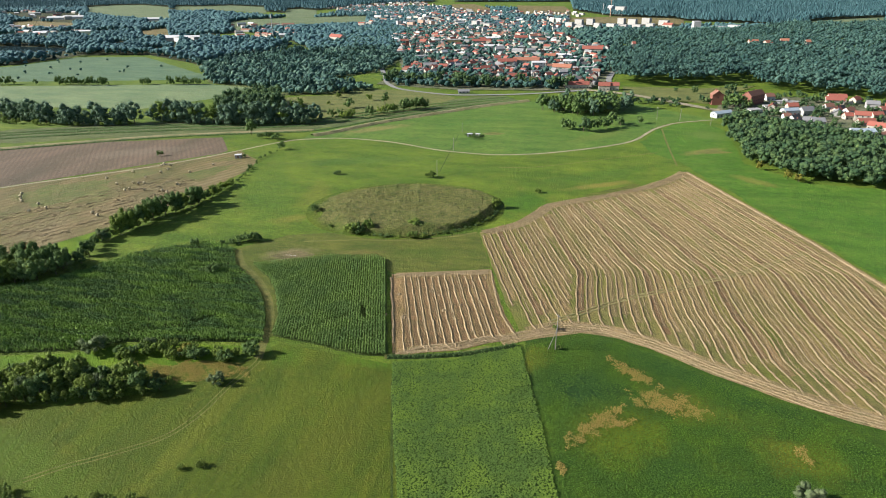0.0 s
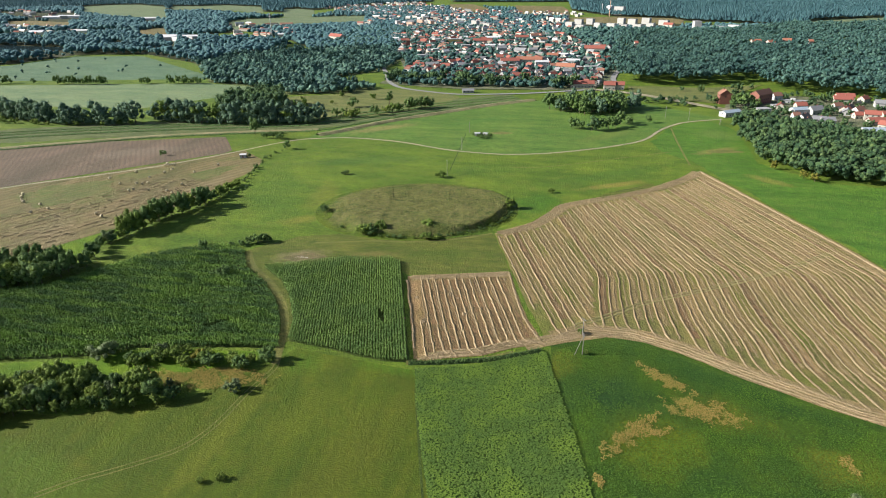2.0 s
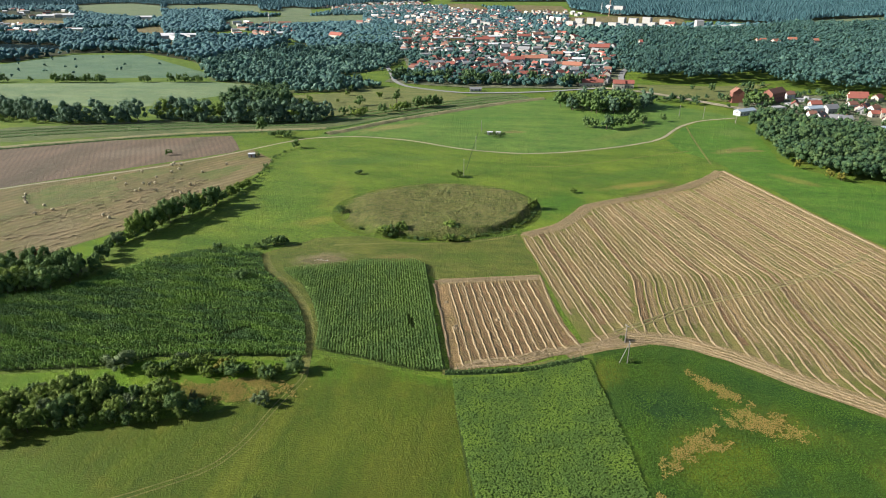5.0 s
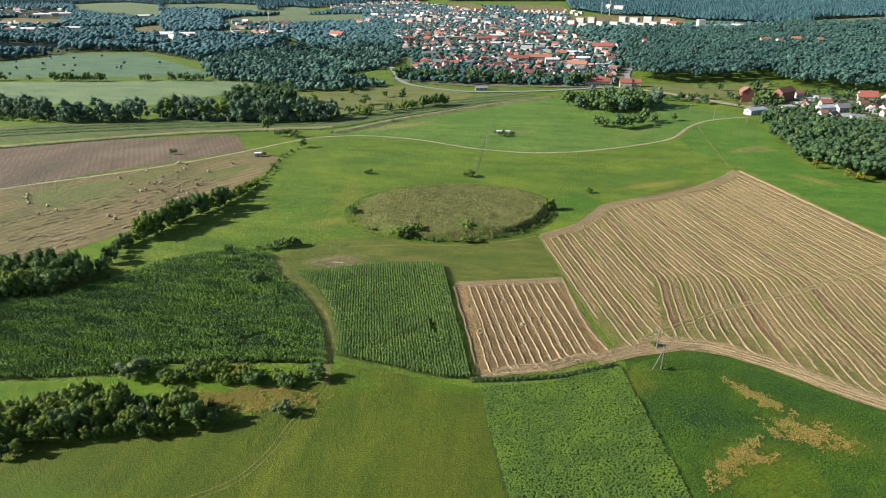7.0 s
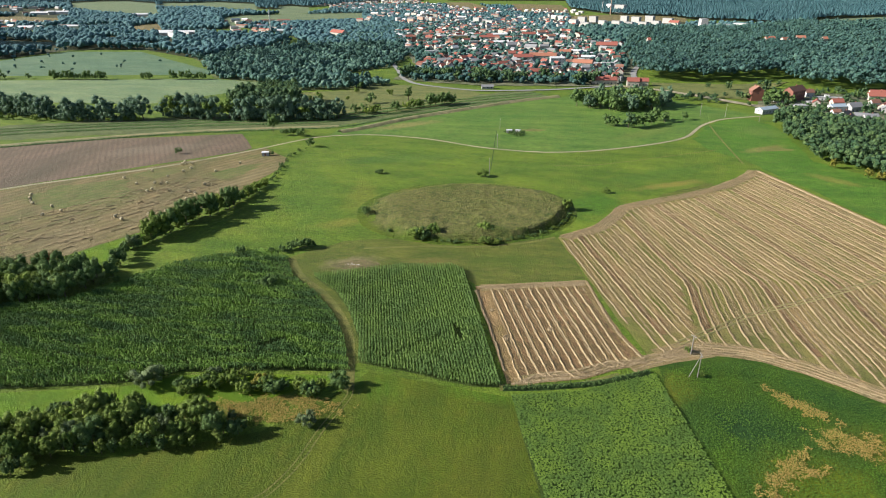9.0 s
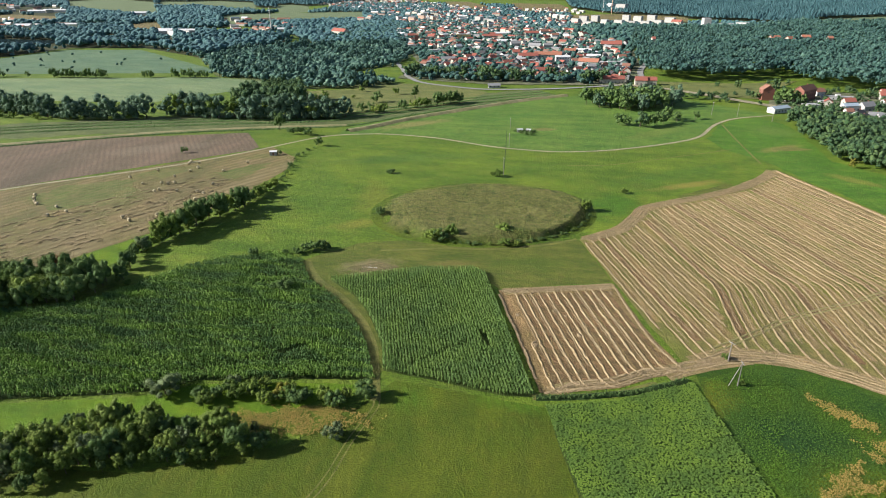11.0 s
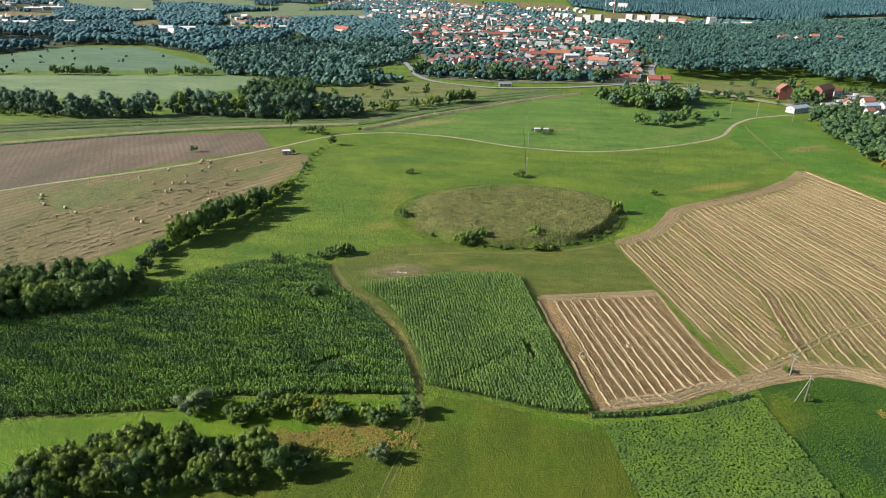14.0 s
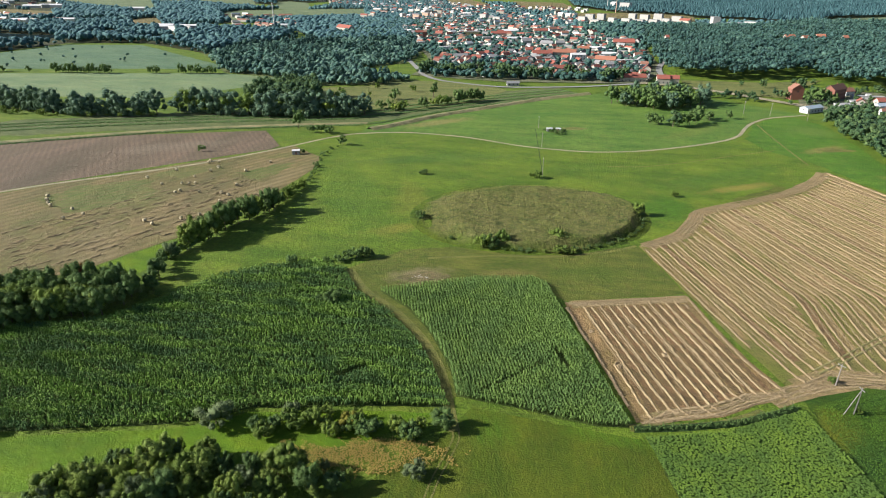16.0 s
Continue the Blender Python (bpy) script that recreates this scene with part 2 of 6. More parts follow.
    red=leaf_mat("reddish leaves", (0.2, 0.07, 0.04), (0.2, 0.07, 0.04), (0.26, 0.1, 0.06)),
    dark=leaf_mat("dark leaves", (0.055, 0.11, 0.034), (0.09, 0.155, 0.046), (0.145, 0.215, 0.066), 0.75, 0.0, 0.7),
    # Far foliage: distance haze is put into these base colours as blue.
    far=leaf_mat("hazed woodland leaves", (0.034, 0.098, 0.098), (0.034, 0.098, 0.098), (0.108, 0.21, 0.19), 0.8, 50.0, 1.0, 2.2, 0.15),
    farhaze=leaf_mat("haze-blue leaves", (0.05, 0.135, 0.165), (0.05, 0.135, 0.165), (0.125, 0.245, 0.28), 0.8, 70.0, 1.0, 2.2, 0.25),
    pine=leaf_mat("haze-blue pine needles", (0.036, 0.105, 0.14), (0.036, 0.105, 0.14), (0.075, 0.16, 0.205), 0.8, 90.0, 1.0, 2.5, 0.4),
    belt=leaf_mat("haze-tinted river trees", (0.05, 0.105, 0.07), (0.09, 0.155, 0.09), (0.135, 0.2, 0.115), 0.75, 0.0, 0.7, 0.8, 0.12),
    garden=leaf_mat("hazed garden leaves", (0.05, 0.135, 0.122), (0.05, 0.135, 0.122), (0.175, 0.3, 0.255), 0.8, 24.0, 1.0, 1.4, 0.12),
    grove=leaf_mat("dense grove leaves", (0.04, 0.09, 0.042), (0.04, 0.09, 0.042), (0.12, 0.185, 0.075), 0.75, 14.0, 0.8, 0.9, 0.05),
    tuft=leaf_mat("grass blades", (0.17, 0.2, 0.045), (0.17, 0.2, 0.045), (0.27, 0.25, 0.08), clump=0.0, sheen=0.0),
    loose=leaf_mat("loose straw", (0.2, 0.15, 0.08), (0.2, 0.15, 0.08), (0.3, 0.23, 0.13), clump=0.0, sheen=0.0),
    upper=grass_mat("green pasture", (0.1, 0.2, 0.032), (0.14, 0.235, 0.04), (0.2, 0.235, 0.055), 45, 10, 1.4, None, 0.45, 0.55,
                    ((-172, 512, 36, 9, 45, (0.29, 0.25, 0.09), 0.75), (-67, 513, 9, 5, 10, (0.34, 0.26, 0.12), 0.9), (20, 520, 40, 10, 50, (0.19, 0.235, 0.05), 0.5), (-90, 560, 50, 9, 45, (0.085, 0.2, 0.03), 0.5))),
    east=grass_mat("fresh green pasture", (0.08, 0.19, 0.018), (0.105, 0.215, 0.022), (0.17, 0.225, 0.04), 40, 10, 1.2, None, 0.45, 0.55,
                   ((99, 484, 22, 6, 38, (0.3, 0.26, 0.08), 0.8), (118, 412, 16, 6, -45, (0.25, 0.25, 0.05), 0.75), (110, 540, 18, 20, 0, (0.15, 0.22, 0.045), 0.6), (170, 330, 60, 12, -55, (0.075, 0.185, 0.016), 0.6))),
    regrowth=grass_mat("hay stubble with regrowth", (0.12, 0.18, 0.04), (0.19, 0.2, 0.07), (0.26, 0.21, 0.095), 30, 9, 0.8, (radians(-152), 4.5, (0.22, 0.185, 0.08), 0.5), 1.0),
    beetsoil=grass_mat("weedy crop soil", (0.07, 0.14, 0.02), (0.09, 0.16, 0.022), (0.12, 0.17, 0.03), 8, 3, 0.4),
    # Litter colour kept dark to paint the shade between the trunks.
    litter=grass_mat("forest floor with painted shade", (0.05, 0.055, 0.02), (0.06, 0.075, 0.025), (0.04, 0.04, 0.018), 20, 5, 0.8),
    yard=grass_mat("yards and gardens", (0.2, 0.2, 0.13), (0.12, 0.15, 0.07), (0.3, 0.28, 0.22), 25, 9, 1.0, None, 0.9),
    rank=leaf_mat("rank green leaves", (0.07, 0.155, 0.02), (0.07, 0.155, 0.02), (0.115, 0.205, 0.03), 0.7, 12.0, 0.5, clump=0.0, sheen=0.0, deep=0.3),
    weed=leaf_mat("dry weeds", (0.3, 0.215, 0.06), (0.3, 0.215, 0.06), (0.43, 0.31, 0.1), clump=0.0, sheen=0.0),
    bark=plain_mat("bark", (0.13, 0.1, 0.075), (0.07, 0.055, 0.04), 0.5, 0.9, 0.6),
    pole=plain_mat("weathered pole", (0.24, 0.22, 0.2), (0.17, 0.155, 0.14), 0.6, 0.8, 0.4),
    steel=plain_mat("galvanised steel", (0.45, 0.45, 0.45), (0.35, 0.35, 0.36), 0.5, 0.45, 0.1, 0.7),
    stone=plain_mat("pale rubble", (0.55, 0.52, 0.47), (0.42, 0.4, 0.36), 0.3, 0.9, 0.5),
    # Blue-green of the hazy distance is part of this meadow colour.
    distant=grass_mat("hazed pale meadow", (0.16, 0.22, 0.12), (0.19, 0.235, 0.13), (0.22, 0.235, 0.13), 70, 20, 1.5),
    water=plain_mat("lake water", (0.02, 0.035, 0.04), (0.025, 0.04, 0.045), 40, 0.06, 0.05, 0, 0),
    asphalt=plain_mat("asphalt", (0.22, 0.215, 0.21), (0.17, 0.17, 0.165), 4, 0.85, 0.2, 0, 0),
)


def mound_mat():
    """Dry tufted grass on the earthwork, thinning into green pasture at its foot."""
    n = Nodes("dry hill grass")
    v = n.coords()
    dry = n.mix(n.noise(v, 14, 4.0), (0.165, 0.185, 0.05), (0.22, 0.22, 0.07))
    dry = n.mix(n.math("MULTIPLY", n.noise(v, 4.0, 5.0, 0.7, 0.45, 0.7), 0.7), dry, (0.27, 0.24, 0.1))
    dry = n.mix(n.noise(v, 7.0, 4.0, 0.7, 0.52, 0.66), dry, (0.085, 0.125, 0.028))
    dry = n.mix(n.noise(v, 22.0, 5.0, 0.7, 0.5, 0.66), dry, n.mix(0.6, dry, (0.1, 0.16, 0.02)))
    green = n.mix(n.noise(v, 20, 4.0), (0.08, 0.15, 0.01), (0.145, 0.205, 0.014))
    m = n.tree.nodes.new("ShaderNodeMapping")
    m.vector_type = "TEXTURE"
    m.inputs["Location"].default_value, m.inputs["Rotation"].default_value, m.inputs["Scale"].default_value = (MOUND[0], MOUND[1], 0), (0, 0, MOUND[4]), (MOUND[2], MOUND[3], 1e6)
    n.join(v, m.inputs[0])
    length = n.tree.nodes.new("ShaderNodeVectorMath")
    length.operation = "LENGTH"
    n.join(m.outputs[0], length.inputs[0])
    edge = n.math("ADD", length.outputs["Value"], n.math("MULTIPLY", n.noise(v, 9.0, 5.0, 0.7, 0.3, 0.7), 0.16))
    r = n.add("ShaderNodeMapRange", **{"From Min": 0.98, "From Max": 1.1})
    n.join(edge, r.inputs[0])
    col = n.mix(r.outputs[0], dry, green)
    f, g = n.noise(v, 0.6, 5.0, 0.75, 0.32, 0.68), n.noise(v, 2.2, 5.0, 0.75, 0.3, 0.7)
    col = n.mix(f, n.mix(0.55, col, (0.0, 0.0, 0.0)), col)
    col = n.mix(g, n.mix(0.4, col, (0.0, 0.0, 0.0)), n.mix(1.0, col, (1.4, 1.38, 1.3), "MULTIPLY"))
    n.bump(n.math("ADD", f, n.math("MULTIPLY", g, 3.0)), 1.0, 0.55)
    return n.colour(col)


M["mound"] = mound_mat()


# ---- building blocks ----
def mesh_from(name, verts, faces, mat=None, smooth_shade=False):
    me = bpy.data.meshes.new(name)
    if isinstance(verts, np.ndarray) and isinstance(faces, np.ndarray):
        k = faces.shape[1]
        me.vertices.add(len(verts))
        me.vertices.foreach_set("co", verts.astype(np.float32).ravel())
        me.loops.add(faces.size)
        me.loops.foreach_set("vertex_index", faces.astype(np.int32).ravel())
        me.polygons.add(len(faces))
        me.polygons.foreach_set("loop_start", np.arange(0, faces.size, k, dtype=np.int32))
        me.update(calc_edges=True)
        me.shade_flat()
    else:
        me.from_pydata([tuple(v) for v in verts], [], faces)
        me.update()
    if smooth_shade:
        me.polygons.foreach_set("use_smooth", [True] * len(me.polygons))
    if mat:
        me.materials.append(mat)
    return me


def part(name, me, parent=None, label=""):
    """Link a mesh or bmesh as one object, under a thing where one is given."""
    ob = new(name, me)
    if parent:
        ob.parent = parent
    return tagged(ob, label)


def inside(poly, x, y):
    x, y = np.asarray(x, float), np.asarray(y, float)
    hit = np.zeros(x.shape, bool)
    for (x0, y0), (x1, y1) in zip(poly, poly[1:] + poly[:1]):
        if y0 != y1:
            hit ^= ((y0 > y) != (y1 > y)) & (x < (x1 - x0) * (y - y0) / (y1 - y0) + x0)
    return hit


def rounded(poly, times=2, closed=True):
    """Corner cutting: a softer outline."""
    for _ in range(times):
        out = []
        ring = list(zip(poly, poly[1:] + poly[:1])) if closed else list(zip(poly, poly[1:]))
        for (x0, y0), (x1, y1) in ring:
            out += [(0.8 * x0 + 0.2 * x1, 0.8 * y0 + 0.2 * y1), (0.2 * x0 + 0.8 * x1, 0.2 * y0 + 0.8 * y1)]
        poly = out if closed else [poly[0]] + out + [poly[-1]]
    return poly


def wobbled(poly, step, amount):
    """Cut an outline into short pieces and shift them a little."""
    out = []
    for (x0, y0), (x1, y1) in zip(poly, poly[1:] + poly[:1]):
        n = max(1, int(math.hypot(x1 - x0, y1 - y0) / step))
        for i in range(n):
            x, y = x0 + (x1 - x0) * i / n, y0 + (y1 - y0) * i / n
            d = noise.noise_vector((x * 0.13, y * 0.13, 1.7))
            out.append((x + amount * d.x, y + amount * d.y))
    return out


def field(name, poly, mat, label, category, lift=0.15, step=6.0, edge=2.0, amount=0.5):
    """A patch of land with its own cover, lying on the terrain."""
    from mathutils import geometry
    ring = wobbled(poly, edge, amount)
    xs, ys = zip(*ring)
    gx, gy = np.meshgrid(np.arange(min(xs), max(xs), step), np.arange(min(ys), max(ys), step))
    gx, gy = gx.ravel() + 0.01, gy.ravel() + 0.01
    ok = inside(ring, gx, gy)
    pts = [Vector(p) for p in ring] + [Vector(p) for p in zip(gx[ok], gy[ok])]
    n = len(ring)
    vs, _, fs, *_ = geometry.delaunay_2d_cdt(pts, [(i, (i + 1) % n) for i in range(n)], [], 1, 0.001)
    verts = [(v.x, v.y, float(height(v.x, v.y)) + 0.3 * lift) for v in vs]
    faces = [f if (vs[f[1]] - vs[f[0]]).cross(vs[f[2]] - vs[f[0]]) > 0 else f[::-1] for f in fs]
    return tagged(new(name, mesh_from(name, verts, faces, mat)), label, category, kind="structure")


def ribbon(name, line, width, mat, label, category, lift=0.25, crown=0.0, kind="structure", step=3.0):
    """A strip along a line: a track, bank or stream. crown: how far its middle stands up."""
    pts = rounded(line, 3, False)
    dense = []
    for (x0, y0), (x1, y1) in zip(pts, pts[1:]):
        k = max(1, int(math.hypot(x1 - x0, y1 - y0) / step))
        dense += [(x0 + (x1 - x0) * i / k, y0 + (y1 - y0) * i / k) for i in range(k)]
    dense.append(pts[-1])
    prof = [(-0.5, -0.1), (-0.42, 0.0), (-0.2, 0.85), (0.0, 1.0), (0.2, 0.85), (0.42, 0.0), (0.5, -0.1)] if crown else [(-0.5, 0), (-0.25, 0), (0.25, 0), (0.5, 0)]
    verts, faces, m = [], [], len(prof)
    for i, (x, y) in enumerate(dense):
        a, b = dense[max(0, i - 1)], dense[min(len(dense) - 1, i + 1)]
        l = math.hypot(b[0] - a[0], b[1] - a[1]) or 1.0
        nx, ny = -(b[1] - a[1]) / l, (b[0] - a[0]) / l
        for u, h in prof:
            w = width * (u + 0.08 * noise.noise((x * 0.15, y * 0.15, u * 3)))
            px, py = x + nx * w, y + ny * w
            verts.append((px, py, float(height(px, py)) + 0.3 * lift + crown * h * (1 + 0.25 * noise.noise((x * 0.2, y * 0.2, 5)))))
    for i in range(len(dense) - 1):
        for k in range(m - 1):
            q = i * m + k
            faces.append((q + 1, q, q + m, q + m + 1))
    return tagged(new(name, mesh_from(name, verts, faces, mat, True)), label, category, kind=kind)


# ---- ground ----
def axis(*spans):
    out = []
    for a, b, step in spans:
        out += list(np.arange(a, b, step))
    return np.array(out + [spans[-1][1]])


gx = axis((-7000, -1000, 250), (-1000, -320, 20), (-320, 260, 6), (260, 900, 20), (900, 6000, 250))
gy = axis((-2500, 0, 250), (0, 480, 6), (480, 1000, 20), (1000, 7000, 250))
X, Y = np.meshgrid(gx, gy)
Z = height(X, Y)
idx = np.arange(X.size).reshape(X.shape)
quads = np.stack([idx[:-1, :-1], idx[:-1, 1:], idx[1:, 1:], idx[1:, :-1]], -1).reshape(-1, 4)
tagged(new("ground", mesh_from("ground", np.stack([X, Y, Z], -1).reshape(-1, 3), quads, M["ground"], True)), "wide green pasture with worn yellowish patches", "ground", kind="structure")

SMALL = [(-73, 235), (-29, 249), (-25, 234), (-18, 210), (-10, 194), (-21, 188), (-31, 181), (-43, 177), (-54, 174)]
BIG = [(-42, 291), (-25, 308), (-16, 327), (-11, 341), (20, 364), (48, 387), (68, 413), (80, 426), (108, 354), (126, 310), (140, 268), (160, 214), (130, 156),
       (102, 166), (85, 171), (71, 178), (55, 186), (37, 197), (21, 203), (6, 202), (-9, 195), (-18, 218), (-28, 249)]
CORN_B = [(-140, 231), (-123, 239), (-105, 247), (-86, 251), (-79, 247), (-65, 203), (-55, 172), (-64, 171), (-74, 172), (-84, 174), (-95, 175), (-102, 176), (-107, 191), (-116, 207), (-126, 220), (-135, 227)]
CORN_A = [(-158, 245), (-148, 229), (-132, 216), (-121, 204), (-112, 190), (-106, 177), (-103, 171), (-117, 169), (-132, 166), (-155, 161), (-163, 155), (-173, 151), (-194, 145), (-214, 140),
          (-246, 131), (-291, 167), (-254, 182), (-239, 187), (-222, 195), (-212, 211), (-204, 228), (-189, 241), (-172, 250)]
BEET = [(-52, 169), (-32, 175), (-9, 188), (-6, 176), (1, 150), (8, 120), (17, 88), (-22, 79), (-33, 111), (-47, 151)]
PLOUGH = [(-506, 316), (-443, 383), (-381, 423), (-292, 457), (-263, 417), (-265, 407), (-364, 303), (-408, 244)]
HAY = [(-406, 243), (-361, 300), (-263, 404), (-254, 419), (-226, 396), (-220, 370), (-223, 334), (-234, 273), (-248, 247), (-258, 226), (-275, 208), (-320, 180)]
TRACK = [(-408, 244), (-364, 303), (-298, 358), (-263, 404), (-239, 446), (-225, 462), (-190, 475), (-143, 469), (-101, 449), (-57, 443), (-22, 454), (19, 480), (49, 507), (68, 556), (89, 584), (125, 602)]
DYKE = [(-620, 250), (-520, 327), (-449, 388), (-351, 450), (-283, 478), (-226, 497), (-192, 547), (-149, 593), (-100, 636), (-53, 669)]
RIVER = [(-660, 290), (-565, 360), (-485, 424), (-410, 460), (-326, 492), (-253, 515), (-222, 542), (-175, 589), (-127, 631), (-68, 673)]

field("stubble_field", BIG, M["greenstubble"], "large harvested grain field with green regrowth", "field", 0.2)
field("stubble_field", SMALL, M["stubble"], "small bare harvested field of pale stubble", "field", 0.26)
field("maize_soil", CORN_A, M["cornsoil"], "maize soil with shade in its colour", "soil", 0.2)
field("maize_soil", CORN_B, M["cornsoil"], "maize soil with shade in its colour", "soil", 0.2)
field("beet_soil", BEET, M["beetsoil"], "soil under the beet strip", "soil", 0.2)
field("ploughed_field", PLOUGH, M["soil"], "brown ploughed field with faint furrows", "field", 0.2)
field("hay_field", HAY, M["hay"], "mown hay field dotted with bales", "field", 0.2)
field("regrowth_patch", [(-337, 293), (-335, 309), (-320, 322), (-301, 337), (-286, 312), (-281, 297), (-301, 285), (-309, 279)], M["regrowth"], "green regrowth on the mown hay field", "meadow", 0.35, 6, 2, 6)
field("regrowth_patch", [(-304, 341), (-296, 350), (-286, 363), (-280, 350), (-288, 337)], M["regrowth"], "green regrowth on the mown hay field", "meadow", 0.35, 6, 2, 5)
field("regrowth_patch", [(-262, 354), (-247, 375), (-236, 381), (-235, 359), (-245, 343)], M["regrowth"], "green regrowth on the mown hay field", "meadow", 0.35, 6, 2, 5)
field("meadow", [(-52, 168), (-47, 151), (-33, 111), (-22, 79), (-10, 40), (-120, 20), (-230, 60), (-260, 110), (-200, 118), (-150, 124), (-118, 140), (-104, 158), (-97, 172), (-84, 171), (-66, 169)],
      M["meadow"], "mown olive green meadow", "meadow", 0.12)
field("meadow", [(-8, 193), (6, 200.5), (20, 203.5), (37, 198), (55, 187), (71, 179.5), (85, 172.5), (102, 167.5), (130, 157), (200, 131), (220, 40), (40, 30), (17, 88), (8, 120), (1, 150), (-6, 176)], M["knoll"], "lush dark green grass slope", "meadow", 0.12)
field("meadow", [(-106, 168), (-117, 167), (-132, 164), (-155, 159), (-163, 153), (-173, 149), (-194, 143), (-214, 138), (-260, 125), (-240, 112), (-190, 125), (-150, 140), (-120, 155)], M["bright"], "bright green mown grass strip", "meadow", 0.14)
field("rough_meadow", [(-158, 246), (-148, 229), (-132, 216), (-121, 204), (-112, 190), (-104, 174), (-102, 176), (-107, 191), (-116, 207), (-126, 220), (-140, 232), (-86, 252), (-73, 236), (-29, 250), (-42, 290), (-60, 284), (-90, 274), (-120, 275), (-140, 268)],
      M["rough"], "rough tufted grass below the earthwork", "meadow", 0.14)
LAKE = [(-1260, 1030), (-1121, 1062), (-1028, 1048), (-958, 1045), (-945, 1000), (-1052, 980), (-1200, 985)]
field("lake", LAKE, M["water"], "dark still lake between the woods", "water", 2.4, 40, 12, 3)
field("far_meadow", [(-935, 629), (-714, 654), (-463, 710), (-388, 693), (-400, 625), (-446, 555), (-602, 541), (-739, 486)], M["farmeadow"], "broad yellowish green meadow", "meadow", 0.2, 30, 10, 2)
field("far_meadow", [(-1045, 709), (-868, 810), (-852, 925), (-731, 945), (-508, 773), (-489, 741), (-744, 684), (-945, 636)], M["farmeadow2"], "haze-tinted green meadow by the woods", "meadow", 0.2, 30, 10, 2)
field("scrub_meadow", [(-328, 637), (-275, 664), (-236, 707), (-169, 700), (-133, 671), (-146, 608), (-195, 559), (-232, 540), (-292, 568)], M["scrub"], "dry meadow with scattered bushes", "meadow", 0.2, 20, 6, 2)

field("pasture", [(-222, 463), (-190, 477), (-143, 471), (-101, 451), (-57, 445), (-22, 456), (19, 482), (49, 509), (67, 556), (88, 586), (125, 604), (60, 664), (-45, 664), (-96, 630), (-146, 588), (-188, 543), (-222, 492)], M["upper"], "green pasture between track and dyke", "pasture", 0.14, 12, 4, 1.5)
field("pasture", [(83, 428), (110, 356), (128, 311), (142, 268), (162, 214), (135, 152), (240, 120), (330, 400), (298, 418), (194, 408), (150, 412), (121, 455), (124, 500), (127, 560), (112, 590), (92, 580), (72, 554), (53, 505), (60, 470), (78, 450)], M["east"], "fresh green pasture beside the stubble", "pasture", 0.13, 12, 4, 2.5)
ribbon("gravel_track", TRACK, 2.7, M["gravel"], "pale gravel farm track", "track", 0.3)
def beside(line, d):
    """The same line, shifted sideways."""
    out = []
    for i, (x, y) in enumerate(line):
        a, b = line[max(0, i - 1)], line[min(len(line) - 1, i + 1)]
        l = math.hypot(b[0] - a[0], b[1] - a[1])
        out.append((x - (b[1] - a[1]) / l * d, y + (b[0] - a[0]) / l * d))
    return out


ribbon("river_bank", RIVER, 58, M["reed"], "grassy river bank with reeds", "bank", 0.12)
ribbon("dyke", DYKE[:6], 7, M["dykegrass"], "dry grassy flood dyke", "dyke", 0.2, 1.0)
ribbon("dyke", [(-218, 476), (-205, 492), (-180, 534), (-138, 581), (-90, 633), (-52, 663)], 8.5, M["dykegrass"], "pale dry flood dyke", "dyke", 0.2, 1.9)

# earthwork
mx, my, ma, mb, mt = MOUND
rr, aa = np.linspace(0, 1.12, 60), np.linspace(0, 2 * math.pi, 181)[:-1]
R, A = np.meshgrid(rr, aa, indexing="ij")
U, V = R * ma * np.cos(A), R * mb * np.sin(A)
MX, MY = mx + U * math.cos(mt) - V * math.sin(mt), my + U * math.sin(mt) + V * math.cos(mt)
wob = 1 + 0.04 * np.sin(3 * A + 1) + 0.03 * np.sin(5 * A)


def mound_height(r, a):
    steep = 0.2 + 0.12 * np.cos(a - 2.6)
    return 3.3 * smooth((1.0 - r) / steep) - 0.7 * smooth((0.72 - r) / 0.6)


lumps = np.array([noise.fractal((x * 0.12, y * 0.12, 3.0), 1.0, 2.0, 4) for x, y in zip(MX.ravel(), MY.ravel())]).reshape(MX.shape)
MZ = height(MX, MY) + 0.18 + mound_height(R / wob, A) + 0.9 * lumps * smooth((1.1 - R) / 0.2) - 0.5 * smooth((R - 1.04) / 0.08)
mi = np.arange(MX.size).reshape(MX.shape)
mq = np.stack([mi[:-1], mi[1:], np.roll(mi, -1, 1)[1:], np.roll(mi, -1, 1)[:-1]], -1).reshape(-1, 4)
tagged(new("earth_mound", mesh_from("earth_mound", np.stack([MX, MY, MZ], -1).reshape(-1, 3), mq, M["mound"], True)), "low oval earthwork covered in dry grass", "mound", kind="structure")


# ---- trees ----
def unit_ball(level):
    bm = bmesh.new()
    bmesh.ops.create_icosphere(bm, subdivisions=level, radius=1.0)
    v = np.array([x.co[:] for x in bm.verts])
    f = np.array([[x.index for x in p.verts] for p in bm.faces])
    bm.free()
    return v, f


BALL0, BALL1 = unit_ball(1), unit_ball(2)


